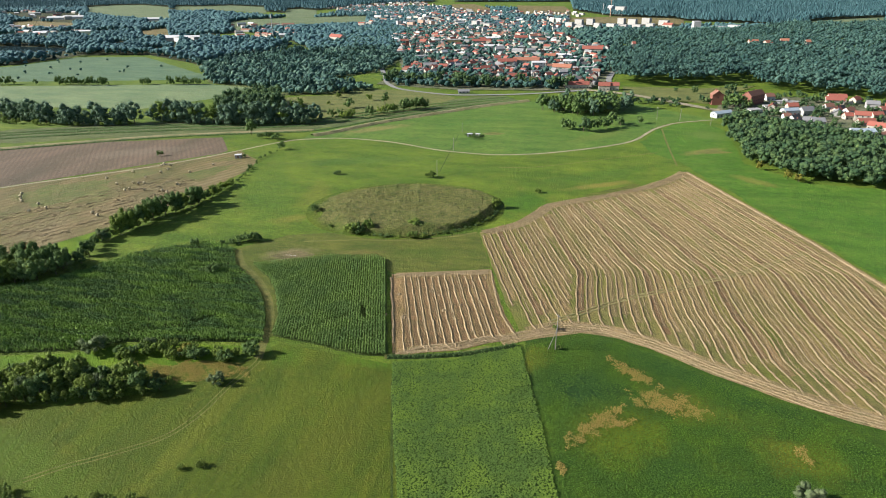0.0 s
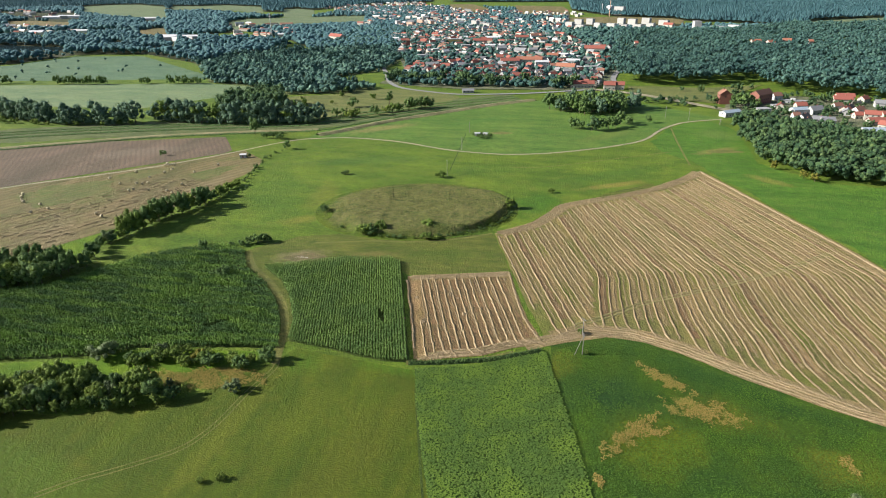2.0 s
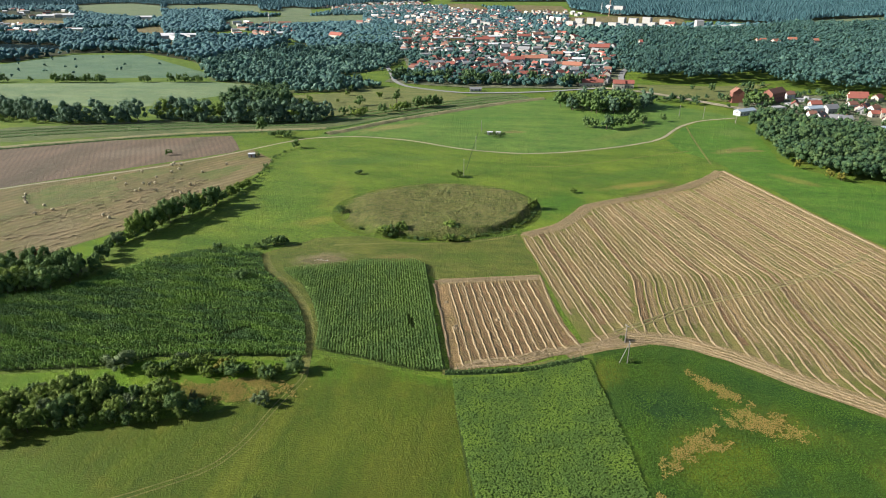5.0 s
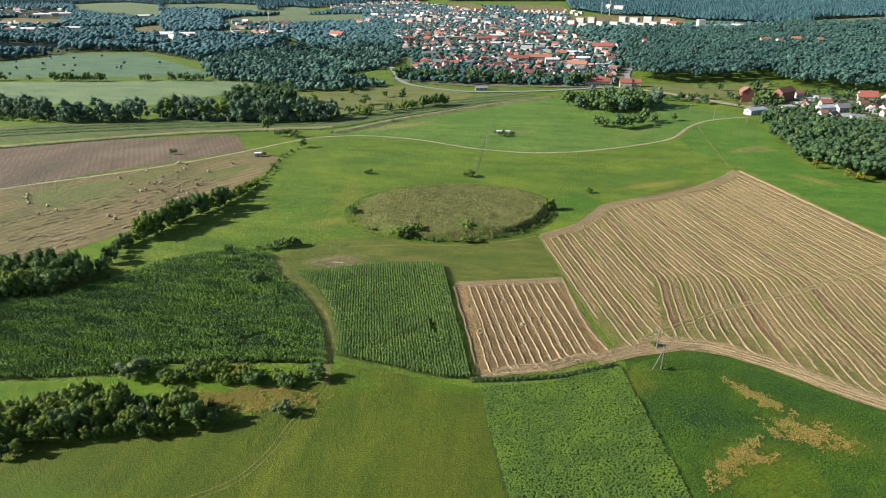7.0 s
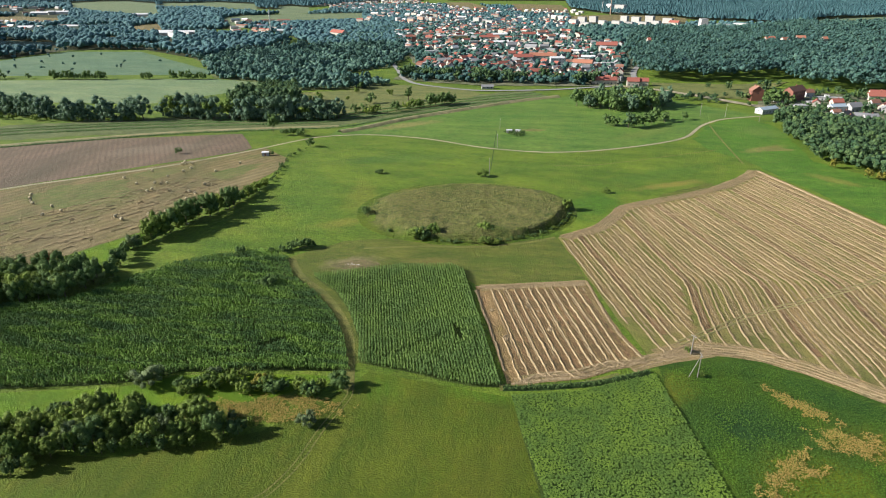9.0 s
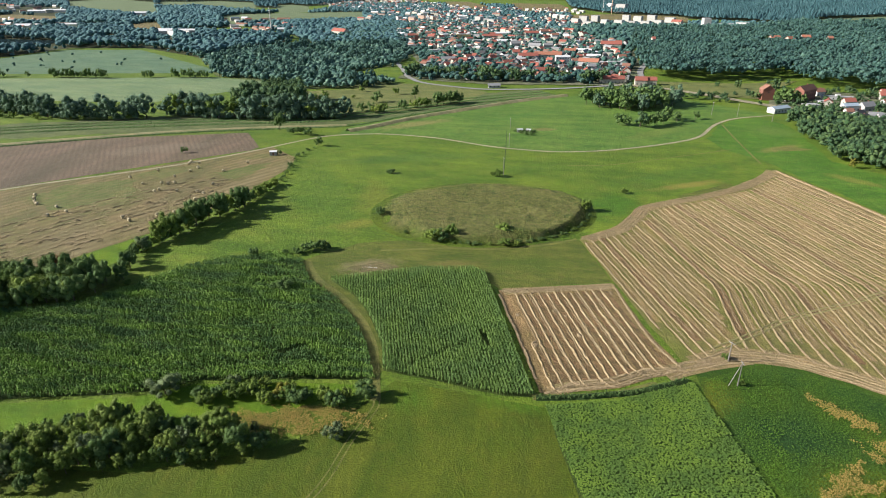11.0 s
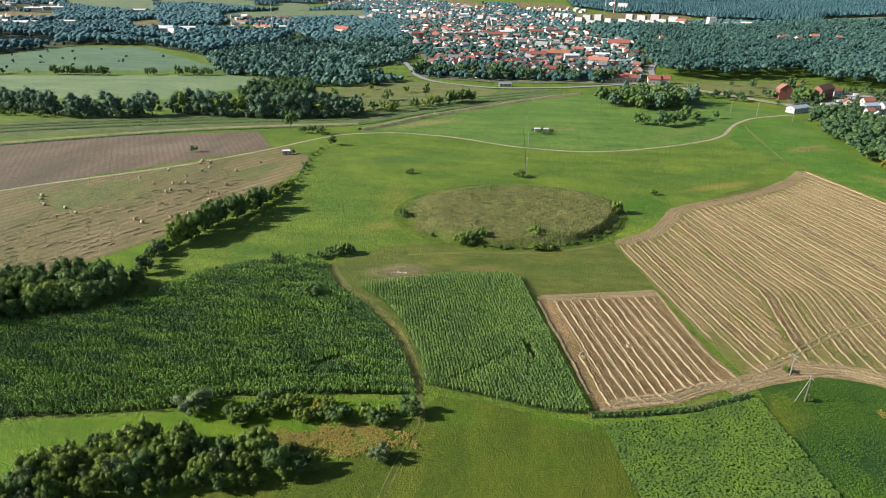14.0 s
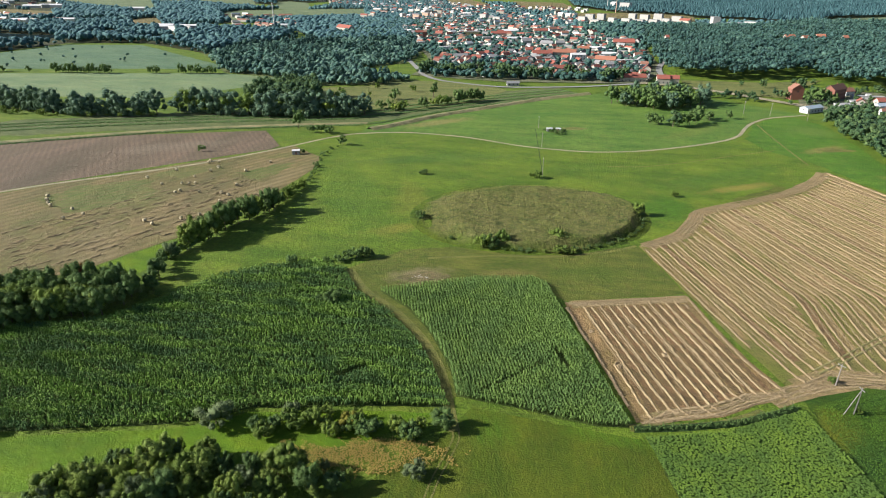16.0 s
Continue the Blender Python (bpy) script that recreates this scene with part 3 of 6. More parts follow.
def crown_mesh(name, mat, seed, tall, wide, base, blobs, leaves, leaf, ball=BALL0, taper=0.0):
    """A crown of uneven clumps set with many small leaves. base: height of its underside; taper: how far it narrows upwards."""
    g = np.random.default_rng(seed)
    verts, faces, n = [], [], 0
    mid, half = (tall + base) / 2, (tall - base) / 2
    for k in range(blobs):
        if k == 0:
            core = BALL1[0] * (1 + 0.3 * g.uniform(-1, 1, (len(BALL1[0]), 1))) * (0.34 * wide * (1 - 0.4 * taper), 0.34 * wide * (1 - 0.4 * taper), 0.45 * half) + (0, 0, mid)
            verts.append(core)
            faces.append(BALL1[1] + n)
            n += len(core)
        while True:
            d = g.normal(size=3)
            d /= np.linalg.norm(d)
            if d[2] > -0.75:
                break
        u = d[2] * g.uniform(0.55, 0.8)
        narrow = 1 - taper * (u + 1) / 2
        q = math.sqrt(max(0.05, 1 - u * u)) * g.uniform(0.5, 0.86) * narrow
        a = math.atan2(d[1], d[0])
        c = np.array([wide * q * math.cos(a), wide * q * math.sin(a), mid + half * u])
        r = min(wide, half * 1.2) * g.uniform(0.2, 0.38) * (0.6 + 0.4 * narrow)
        bv = ball[0] * (r * (1 + 0.25 * g.uniform(-1, 1, (len(ball[0]), 1)))) * (0.78, 0.78, 0.74) + c
        verts.append(bv)
        faces.append(ball[1] + n)
        n += len(bv)
        dirs = g.normal(size=(leaves, 3)) + (c - (0, 0, mid - half * 0.5)) / max(wide, half) * 0.9
        dirs /= np.linalg.norm(dirs, axis=1)[:, None]
        at = c + dirs * (r * g.uniform(0.75, 1.22, (leaves, 1)))
        t1 = np.cross(dirs + 0.3 * g.normal(size=(leaves, 3)), g.normal(size=(leaves, 3)))
        t1 /= np.linalg.norm(t1, axis=1)[:, None]
        t2 = np.cross(t1, dirs + 0.3 * g.normal(size=(leaves, 3)))
        t2 /= np.linalg.norm(t2, axis=1)[:, None]
        s = leaf * g.uniform(0.6, 1.3, (leaves, 1))
        tri = np.stack([at - t1 * s, at + t1 * s * 0.8, at + t2 * s * 1.2], 1).reshape(-1, 3)
        verts.append(tri)
        faces.append(n + np.arange(3 * leaves).reshape(-1, 3))
        n += 3 * leaves
    return mesh_from(name, np.concatenate(verts), np.concatenate(faces), mat, True)


def trunk_mesh(name, tall, thick, limbs, spread, seed):
    """A tapered, slightly bent trunk with limbs."""
    g = random.Random(seed)
    verts, faces = [], []

    def tube(p, q, r0, r1, k=6, steps=4):
        b = len(verts)
        p, q = Vector(p), Vector(q)
        z = (q - p).normalized()
        x = z.orthogonal().normalized()
        y = z.cross(x)
        for i in range(steps + 1):
            f = i / steps
            c = p.lerp(q, f) + Vector((g.uniform(-1, 1), g.uniform(-1, 1), 0)) * (0.25 * r0 if 0 < i < steps else 0)
            for j in range(k):
                a = 2 * math.pi * j / k
                verts.append(c + (x * math.cos(a) + y * math.sin(a)) * (r0 + (r1 - r0) * f))
        for i in range(steps):
            for j in range(k):
                faces.append((b + i * k + j, b + i * k + (j + 1) % k, b + (i + 1) * k + (j + 1) % k, b + (i + 1) * k + j))

    tube((0, 0, -0.3), (0, 0, tall), thick, thick * 0.3)
    for i in range(limbs):
        a, h = g.uniform(0, 6.28), tall * g.uniform(0.35, 0.8)
        tube((0, 0, h), (spread * math.cos(a), spread * math.sin(a), h + spread * g.uniform(0.5, 1.0)), thick * 0.45, thick * 0.12, 5, 3)
    return mesh_from(name, verts, faces, M["bark"], True)


def tree(kind, label, category, crown, trunk):
    root = new(kind)
    tagged(root, label, category)
    part("trunk", trunk, root)
    part("crown", crown, root)
    return root


LABELS = {
    "leaf": "leafy green deciduous tree with a full rounded crown", "dark": "dark green dense deciduous tree", "willow": "grey green willow with a round crown",
    "light": "light green young deciduous tree", "belt": "tall green deciduous tree in the river belt", "yellow": "tree with yellowing leaves at the wood's edge",
}
PROTOS = {}


def proto(kind, fine, mat, seed):
    """A tree 1 metre wide in radius terms scaled later: kinds tree, bush and poplar; fine: near or far."""
    key = (kind, fine, mat, seed)
    if key not in PROTOS:
        sd = seed * 13 + len(PROTOS)
        if kind == "tree":
            c = crown_mesh("crown", M[mat], sd, 10.0, 4.5, 0.9 if fine else 0.3, 30 if fine else 18, 85 if fine else 26, 0.2 if fine else 0.32)
            t = trunk_mesh("trunk", 7.5, 0.22, 6 if fine else 3, 2.4, sd)
        elif kind == "young":
            c = crown_mesh("crown", M[mat], sd, 10.0, 3.2, 0.5, 26, 85, 0.19, BALL0, 0.4)
            t = trunk_mesh("trunk", 7.5, 0.16, 4, 1.4, sd)
        elif kind == "poplar":
            c = crown_mesh("crown", M[mat], sd, 10.0, 2.0, 0.8, 14, 40, 0.3, BALL0, 0.45)
            t = trunk_mesh("trunk", 8.0, 0.2, 2, 1.0, sd)
        else:
            c = crown_mesh("crown", M[mat], sd, 4.0, 2.6, 0.1, 22 if fine else 14, 80 if fine else 30, 0.14 if fine else 0.24)
            t = trunk_mesh("trunk", 2.4, 0.12, 4, 1.2, sd)
        PROTOS[key] = (c, t)
    return PROTOS[key]


def plant(x, y, tall, kind="tree", fine=True, mat="leaf", wide=1.0, label="", group="", name=""):
    c, t = proto(kind, fine, mat, rnd.randrange(4))
    size = tall / (4.0 if kind == "bush" else 10.0)
    word = {"tree": "tree", "young": "tree", "poplar": "poplar", "bush": "bush"}[kind]
    text = label or (LABELS.get(mat, LABELS["leaf"]) if word == "tree" else "slender upright dark green poplar" if kind == "poplar" else "low rounded %s bush" % {"leaf": "green", "dark": "dark green", "willow": "grey green", "yellow": "yellowing", "light": "light green", "belt": "dull green"}[mat])
    root = tree(name or word, text, word, c, t)
    if group:
        root["group"] = group
    root.matrix_world = Matrix.LocRotScale((x, y, float(height(x, y))), Euler((0, 0, rnd.uniform(0, 6.28))), (size * wide, size * wide, size))
    return root


def scatter(poly, spacing, seed, keep=1.0):
    g = np.random.default_rng(seed)
    xs, ys = zip(*poly)
    gx, gy = np.meshgrid(np.arange(min(xs), max(xs), spacing), np.arange(min(ys), max(ys), spacing))
    p = np.stack([gx.ravel(), gy.ravel()], 1) + g.uniform(-0.45, 0.45, (gx.size, 2)) * spacing
    p = p[inside(poly, p[:, 0], p[:, 1])]
    return p[g.uniform(size=len(p)) < keep]


def along(line, spacing, sideways=1.0):
    out, carry = [], 0.0
    for (x0, y0), (x1, y1) in zip(line, line[1:]):
        l = math.hypot(x1 - x0, y1 - y0)
        while carry < l:
            f = carry / l
            out.append((x0 + (x1 - x0) * f + rnd.uniform(-sideways, sideways), y0 + (y1 - y0) * f + rnd.uniform(-sideways, sideways)))
            carry += spacing * rnd.uniform(0.75, 1.25)
        carry -= l
    return out


OPEN = []


def woods(name, label, poly, spacing, tall, mat, seed, leaves=30, keep=1.0, avoid=(), lumps=1, floor=True, reach=0.0):
    """A far wood, too many trees to count: rounded, uneven crowns set with small leafy sprays."""
    g = np.random.default_rng(seed)
    p = scatter(poly, spacing, seed, keep)
    for x, y, r in avoid:
        p = p[np.hypot(p[:, 0] - x, p[:, 1] - y) > r]
    for hole in OPEN:
        p = p[~inside(hole, p[:, 0], p[:, 1])]
    count = len(p)
    size = g.uniform(0.62, 1.2, count) ** 1.2 * np.array([1 + 0.35 * noise.noise((x * 0.025, y * 0.025, 8.0)) for x, y in p])
    z0 = height(p[:, 0], p[:, 1])
    verts, faces, n = [], [], 0
    for k in range(lumps):
        bv, bf = BALL1 if leaves and k == 0 else BALL0
        h = tall * (0.5 + 0.5 * size) * (1 if k == 0 else g.uniform(0.4, 0.97, count))
        r = (reach or spacing) * (0.6 if lumps == 1 else 0.47) * (0.7 + 0.3 * size) * (1 if k == 0 else g.uniform(0.45, 0.8, count))
        off = np.zeros((count, 2)) if k == 0 else g.normal(size=(count, 2)) * (reach or spacing) * 0.4
        rz = np.maximum(r * 0.85, h * 0.3)
        c = np.stack([p[:, 0] + off[:, 0], p[:, 1] + off[:, 1], z0 + h - rz], 1)
        v = bv[None] * (1 + 0.32 * g.uniform(-1, 1, (count, len(bv), 1))) * np.stack([r, r, rz], 1)[:, None] * 0.9 + c[:, None]
        verts.append(v.reshape(-1, 3))
        faces.append((bf[None] + (n + len(bv) * np.arange(count))[:, None, None]).reshape(-1, 3))
        n += count * len(bv)
        m = leaves
        if m:
            d = g.normal(size=(count, m, 3))
            d[..., 2] = np.abs(d[..., 2]) * 0.9 - 0.25
            d /= np.linalg.norm(d, axis=2)[..., None]
            at = c[:, None] + d * np.stack([r, r, rz], 1)[:, None] * g.uniform(0.85, 1.15, (count, m, 1))
            s = (reach or spacing) * 0.075 * g.uniform(0.6, 1.4, (count, m, 1))
            t1 = g.normal(size=(count, m, 3))
            t1 -= 0.8 * d * (t1 * d).sum(2)[..., None]
            t2 = np.cross(d, t1) + 0.4 * g.normal(size=(count, m, 3))
            tri = np.stack([at - t1 * s, at + t1 * s + t2 * s * 0.4, at + t2 * s * 1.1], 2)
            verts.append(tri.reshape(-1, 3))
            faces.append(n + np.arange(count * m * 3).reshape(-1, 3))
            n += count * m * 3
    if floor:
        field("forest_floor", poly, M["litter"], "leaf litter under the trees, coloured as shaded", "ground", 0.3 + 0.07 * (seed - 50), 40, 20, 2)
    return tagged(new(name, mesh_from(name, np.concatenate(verts), np.concatenate(faces), M[mat], True)), label, "woodland", kind="stuff")


def pinewood(name, label, poly, spacing, tall, mat, seed, keep=1.0, floor=True):
    """A far conifer forest: one slender, slightly bent cone of boughs for each tree."""
    g = np.random.default_rng(seed)
    p = scatter(poly, spacing, seed, keep)
    for hole in OPEN:
        p = p[~inside(hole, p[:, 0], p[:, 1])]
    count = len(p)
    h = tall * g.uniform(0.75, 1.2, count) * np.array([1 + 0.3 * noise.noise((x * 0.006, y * 0.006, 2.0)) for x, y in p])
    r = spacing * g.uniform(0.42, 0.62, count)
    a = np.linspace(0, 2 * math.pi, 7)[:-1]
    z0 = height(p[:, 0], p[:, 1])
    ring = np.stack([p[:, :1] + r[:, None] * np.cos(a) * g.uniform(0.75, 1.25, (count, 6)), p[:, 1:] + r[:, None] * np.sin(a) * g.uniform(0.75, 1.25, (count, 6)), (z0 + h * 0.4)[:, None] + 0 * a], 2)
    tip = np.stack([p[:, 0] + g.normal(size=count) * 0.6, p[:, 1] + g.normal(size=count) * 0.6, z0 + h], 1)[:, None]
    v = np.concatenate([ring, tip], 1)
    f = np.array([t for i in range(6) for t in ((i, (i + 1) % 6, 6),)])
    if floor:
        field("forest_floor", poly, M["litter"], "needle litter under the pines, coloured as shaded", "ground", 0.3 + 0.07 * (seed - 50), 60, 30, 2)
    return tagged(new(name, mesh_from(name, v.reshape(-1, 3), (f[None] + (7 * np.arange(count))[:, None, None]).reshape(-1, 3), M[mat])), label, "woodland", kind="stuff")


def grove(name, label, pts, tall, mat, seed, wide=1.0, blobs=16, leaves=26, leaf=0.32, base=0.3):
    """A stand of trees too dense to tell apart, each with its full crown."""
    g = np.random.default_rng(seed)
    kinds = [crown_mesh("crown", M[mat], seed * 7 + k, 10.0, 4.5, base, blobs, leaves, leaf) for k in range(4)]
    shapes = []
    for me in kinds:
        co, ix = np.empty(len(me.vertices) * 3, np.float32), np.empty(len(me.loops), np.int32)
        me.vertices.foreach_get("co", co)
        me.loops.foreach_get("vertex_index", ix)
        shapes.append((co.reshape(-1, 3), ix.reshape(-1, 3)))
        bpy.data.meshes.remove(me)
    verts, faces, n = [], [], 0
    for x, y in pts:
        co, ix = shapes[g.integers(4)]
        a, t = g.uniform(0, 6.28), g.uniform(*tall) / 10
        w = t * wide * g.uniform(0.85, 1.15)
        c, q = math.cos(a), math.sin(a)
        verts.append(np.stack([x + w * (c * co[:, 0] - q * co[:, 1]), y + w * (q * co[:, 0] + c * co[:, 1]), float(height(x, y)) + t * co[:, 2]], 1))
        faces.append(ix + n)
        n += len(co)
    return tagged(new(name, mesh_from(name, np.concatenate(verts), np.concatenate(faces), M[mat], True)), label, "woodland", kind="stuff")


MIX = ["leaf", "light", "dark", "leaf", "dark", "leaf", "willow", "light", "leaf"]
# copse beside the meadow
COPSE = [(-190, 108), (-187, 128), (-180, 137), (-168, 143), (-149, 142), (-136, 144), (-121, 143), (-116, 139), (-132, 131), (-156, 123), (-168, 114)]
for x, y in scatter(COPSE, 3.9, 5):
    edge = min(math.hypot(x - a, y - b) for a, b in along(COPSE + COPSE[:1], 3.0, 0))
    plant(x, y, rnd.uniform(3.6, 6.0) if edge < 3.0 else rnd.uniform(5.5, 9.5), rnd.choice(("young", "young", "tree")), True, rnd.choice(MIX), rnd.uniform(0.8, 1.1), "", "copse trees")
for x, y in [(-150, 153), (-146, 155), (-140, 155), (-137, 158), (-131, 155), (-125, 158), (-126, 162), (-120, 159), (-115, 160), (-111, 160), (-109, 162), (-111, 157), (-147, 151), (-128, 157), (-133, 158), (-134, 162), (-143, 157), (-122, 156)]:
    plant(x, y, rnd.uniform(2.8, 5.0), "bush", True, rnd.choice(["leaf", "dark", "leaf"]), 1.0, "", "bushes along the maize")
plant(-127.5, 159, 4.2, "bush", True, "yellow")
plant(-161.4, 153.3, 6.6, "bush", True, "willow", 1.15)
plant(-144, 161, 3.6, "bush", True, "willow")
plant(-106.8, 145.2, 4.4, "bush", True, "willow", 1.05)
plant(-103.2, 163.1, 5.6, "bush", True, "dark", 0.95)
plant(-110.5, 157.5, 4.4, "bush", True, "dark", 1.05)
for x, y, h in [(-95, 108, 1.6), (-90, 110, 2.0), (-101, 95, 2.4), (-106, 93, 2.6), (-111, 94, 2.2), (-97, 93, 2.0), (-132, 88, 3.0), (-136, 90, 3.0), (-116, 91, 2.6), (-92, 96, 1.5)]:
    plant(x, y, h, "bush", True, "leaf", 1.1, "", "meadow bushes")
plant(70.5, 131, 6.2, "tree", True, "willow", 1.25)
plant(-222, 137, 6.0, "tree", True, "dark", 1.2)

# hedge between hay field and pasture
HEDGE = [(-232, 240), (-228, 254), (-226, 276), (-218, 294), (-214, 318), (-214, 338)]
for x, y in along(HEDGE, 3.6, 1.4):
    plant(x, y, rnd.uniform(3.0, 5.5), "bush", True, rnd.choice(["dark", "leaf"]), 1.0, "", "field hedge")
for x, y, h in [(-229, 252, 9), (-228, 258, 11), (-226, 262, 10), (-226, 268, 9), (-224, 273, 11.5), (-222, 281, 9.5), (-219, 286, 11), (-218, 292, 8.5), (-214, 297, 10.5), (-213, 300, 9.5), (-214, 309, 6), (-213, 316, 6)]:
    plant(x, y, h * 1.25, "tree", True, rnd.choice(["dark", "leaf", "dark"]), 0.8, "", "field hedge trees")
plant(-232, 243, 7.0, "bush", True, "willow", 0.9)
for x, y in along([(-214, 345), (-219, 372), (-226, 398), (-224, 424)], 7.0, 1.0):
    plant(x, y, rnd.uniform(1.4, 2.8), "bush", False, "dark", 1.1, "", "field hedge")
plant(-222.8, 428.5, 7.5, "tree", False, "dark", 1.1)

# wood at the maize field's far corner
for x, y in scatter([(-300, 148), (-252, 179), (-232, 190), (-223, 199), (-221, 210), (-225, 219), (-240, 215), (-256, 209), (-280, 196), (-310, 176)], 5.6, 8):
    plant(x, y, rnd.uniform(8.5, 12.5), "tree", True, rnd.choice(["leaf", "dark", "dark"]), rnd.uniform(0.75, 0.95), "", "corner wood")
for x, y, h in [(-222, 216, 8), (-225, 225, 9), (-229, 231, 7), (-231, 236, 6)]:
    plant(x, y, h, "tree", True, "dark", 0.9, "", "corner wood")
for x, y in [(-221, 209), (-222, 214), (-226, 224), (-217, 212)]:
    plant(x, y, 2.4, "bush", True, "leaf", 1.1, "", "corner wood bushes")
for x, y, h in [(-180.4, 245.8, 4.2), (-168, 251, 2.2), (-164, 253, 2.6), (-160, 255, 3.8), (-157, 256.5, 4.6), (-154, 258, 4.4), (-162, 251, 2.4), (-187, 240, 1.5), (-193, 236, 1.4), (-174, 249, 1.6), (-152, 258, 3.6)]:
    plant(x, y, h, "bush", True, "dark", 1.0, "", "bushes at the maize edge")
plant(-153.4, 219.3, 5.0, "bush", True, "dark", 1.1)
plant(-157.5, 218, 3.0, "bush", True, "dark", 1.2)

# bushes round the earthwork
for x, y, h, m, w in [(-140.7, 304.6, 3.0, "dark", 1.0), (-89, 379, 3.6, "leaf", 0.9), (-92.5, 379, 2.4, "leaf", 0.9), (-154, 373.7, 2.4, "dark", 1.1), (-156, 373, 1.4, "dark", 1.2), (-17, 360.8, 2.6, "leaf", 1.0),
                      (-107.5, 276.5, 3.6, "leaf", 1.0), (-104, 277.5, 3.4, "dark", 1.0), (-99.7, 281, 4.2, "leaf", 0.8), (-76.5, 289, 3.4, "leaf", 1.1), (-72.5, 289.5, 2.6, "dark", 1.1), (-74.5, 277.4, 2.0, "leaf", 1.5), (-70, 278, 1.6, "leaf", 1.4), (-139, 318, 1.2, "dark", 1.0), (-122, 283, 1.0, "dark", 1.2)]:
    plant(x, y, h * (1.7 if y < 292 else 1.3), "bush", True, m, w, "", "bushes on the earthwork")
# Dark bush row also stands in for the shade band along the rim.
for k in range(30):
    a = radians(-118 + 3.6 * k + rnd.uniform(-1, 1))
    u, v = ma * 1.0 * math.cos(a), mb * 1.0 * math.sin(a)
    plant(mx + u * math.cos(mt) - v * math.sin(mt), my + u * math.sin(mt) + v * math.cos(mt), rnd.uniform(1.0, 2.1), "bush", False, rnd.choice(["dark", "dark", "leaf"]), rnd.uniform(0.9, 1.4), "", "weedy bushes in the ditch")
plant(-38.3, 328.9, 6.8, "tree", True, "leaf", 1.0)
plant(-306, 393, 4.2, "bush", False, "dark")
plant(-271.6, 469.4, 15.0, "tree", False, "dark", 0.8)

# reeds and weeds along river and dyke
# The dyke strip of weeds also draws the bank's dark shaded side.
for line, d, wide, words in ((RIVER, 4, 5, "dense dark reeds along the river"), (RIVER, -9, 4.5, "dense dark reeds along the river"), (RIVER, 14, 3, "dense dark reeds along the river"), (DYKE, -5.5, 3.5, "dark weeds below the dyke, standing in for its shade")):
    bed = rounded(beside(line, d - wide / 2), 1, False) + rounded(beside(line, d + wide / 2), 1, False)[::-1]
    woods("reed_bed", words, bed, 1.15, 0.9, "dark", 80 + int(d), 0, 0.9, (), 1, False, 1.9)
# tree belts along the river and groves by the town
for x, y in along([(-585, 486), (-553, 493), (-526, 490), (-492, 484), (-461, 480), (-427, 486), (-400, 493)], 7.5, 4.5):
    plant(x, y, rnd.uniform(14, 21), "tree", False, "belt", 1.1, "", "river belt")
for x, y in along([(-392, 512), (-362, 508), (-333, 508), (-292, 511), (-265, 520), (-240, 528)], 6.0, 4.0):
    plant(x, y, rnd.uniform(13, 22), "tree", False, rnd.choice(["leaf", "belt", "belt", "belt"]), 1.1, "", "river belt")
grove("river_wood", "tall dense trees behind the river", scatter([(-358, 556), (-342, 615), (-300, 590), (-288, 542), (-335, 532)], 8.0, 62), (14, 23), "grove", 62)
for line in ([(-585, 480), (-553, 487), (-526, 484), (-492, 478), (-461, 474), (-427, 480), (-402, 487)], [(-392, 505), (-362, 501), (-333, 501), (-292, 504), (-265, 513), (-242, 521)]):
    for x, y in along(line, 6.0, 2.5):
        plant(x, y, rnd.uniform(5, 10), "bush", False, "belt", 0.85, "", "river belt undergrowth")
for x, y, h in [(-231, 598, 10), (-223, 639, 7), (-195, 564, 10), (-210, 552, 9), (-217, 549, 8), (-222, 552, 9), (-231, 553, 8), (-189, 578, 8), (-183, 584, 9), (-178, 588, 8), (-276, 571, 14), (-249, 537, 12), (-243, 543, 10), (-252, 531, 9), (-265, 672, 8), (-262, 649, 6), (-205, 646, 4), (-180, 640, 4), (-258, 610, 4)]:
    plant(x, y, h, "bush", False, rnd.choice(["dark", "leaf"]), 0.9, "", "bushes on the dry meadow")
for x, y in along([(-560, 472), (-490, 470), (-430, 477), (-390, 486)], 12.0, 3.0):
    plant(x, y, rnd.uniform(3, 6), "bush", False, "leaf", 1.1, "", "river bushes")
for x, y in [(-258, 458), (-250, 460), (-243, 458)]:
    plant(x, y, rnd.uniform(5, 7), "bush", False, "dark", 0.95, "", "scrub trees")
plant(-197, 615, 16, "poplar", False, "dark", 1.5)
for x, y in along([(-172, 592), (-150, 612)], 4.0, 3.0):
    plant(x, y, rnd.uniform(9, 13), "tree", False, "dark", 1.0, "", "scrub trees")
for x, y in scatter([(-40, 618), (-13, 600), (22, 600), (33, 615), (55, 638), (39, 655), (-5, 655)], 9.5, 4):
    plant(x, y, rnd.uniform(13, 18), "tree", False, rnd.choice(["belt", "dark", "dark"]), 1.0, "", "grove by the road")
for x, y, h in [(-8, 542, 7), (-2, 540, 6), (8, 535, 9), (13, 538, 8), (22, 545, 8), (28, 552, 7), (40, 562, 6), (33, 568, 8), (57, 575, 5)]:
    plant(x, y, h * 1.5, "tree", False, "grove" if h == 9 else "dark", 1.05, "", "grove in the pasture")
EAST_WOOD = [(142, 606), (126, 560), (124, 500), (122, 455), (150, 414), (194, 410), (298, 420), (340, 490), (236, 502), (205, 552), (170, 575), (158, 596)]
grove("wood", "dense wood between pasture and houses", scatter(EAST_WOOD, 8.2, 61), (10, 16), "grove", 61, 1.05)
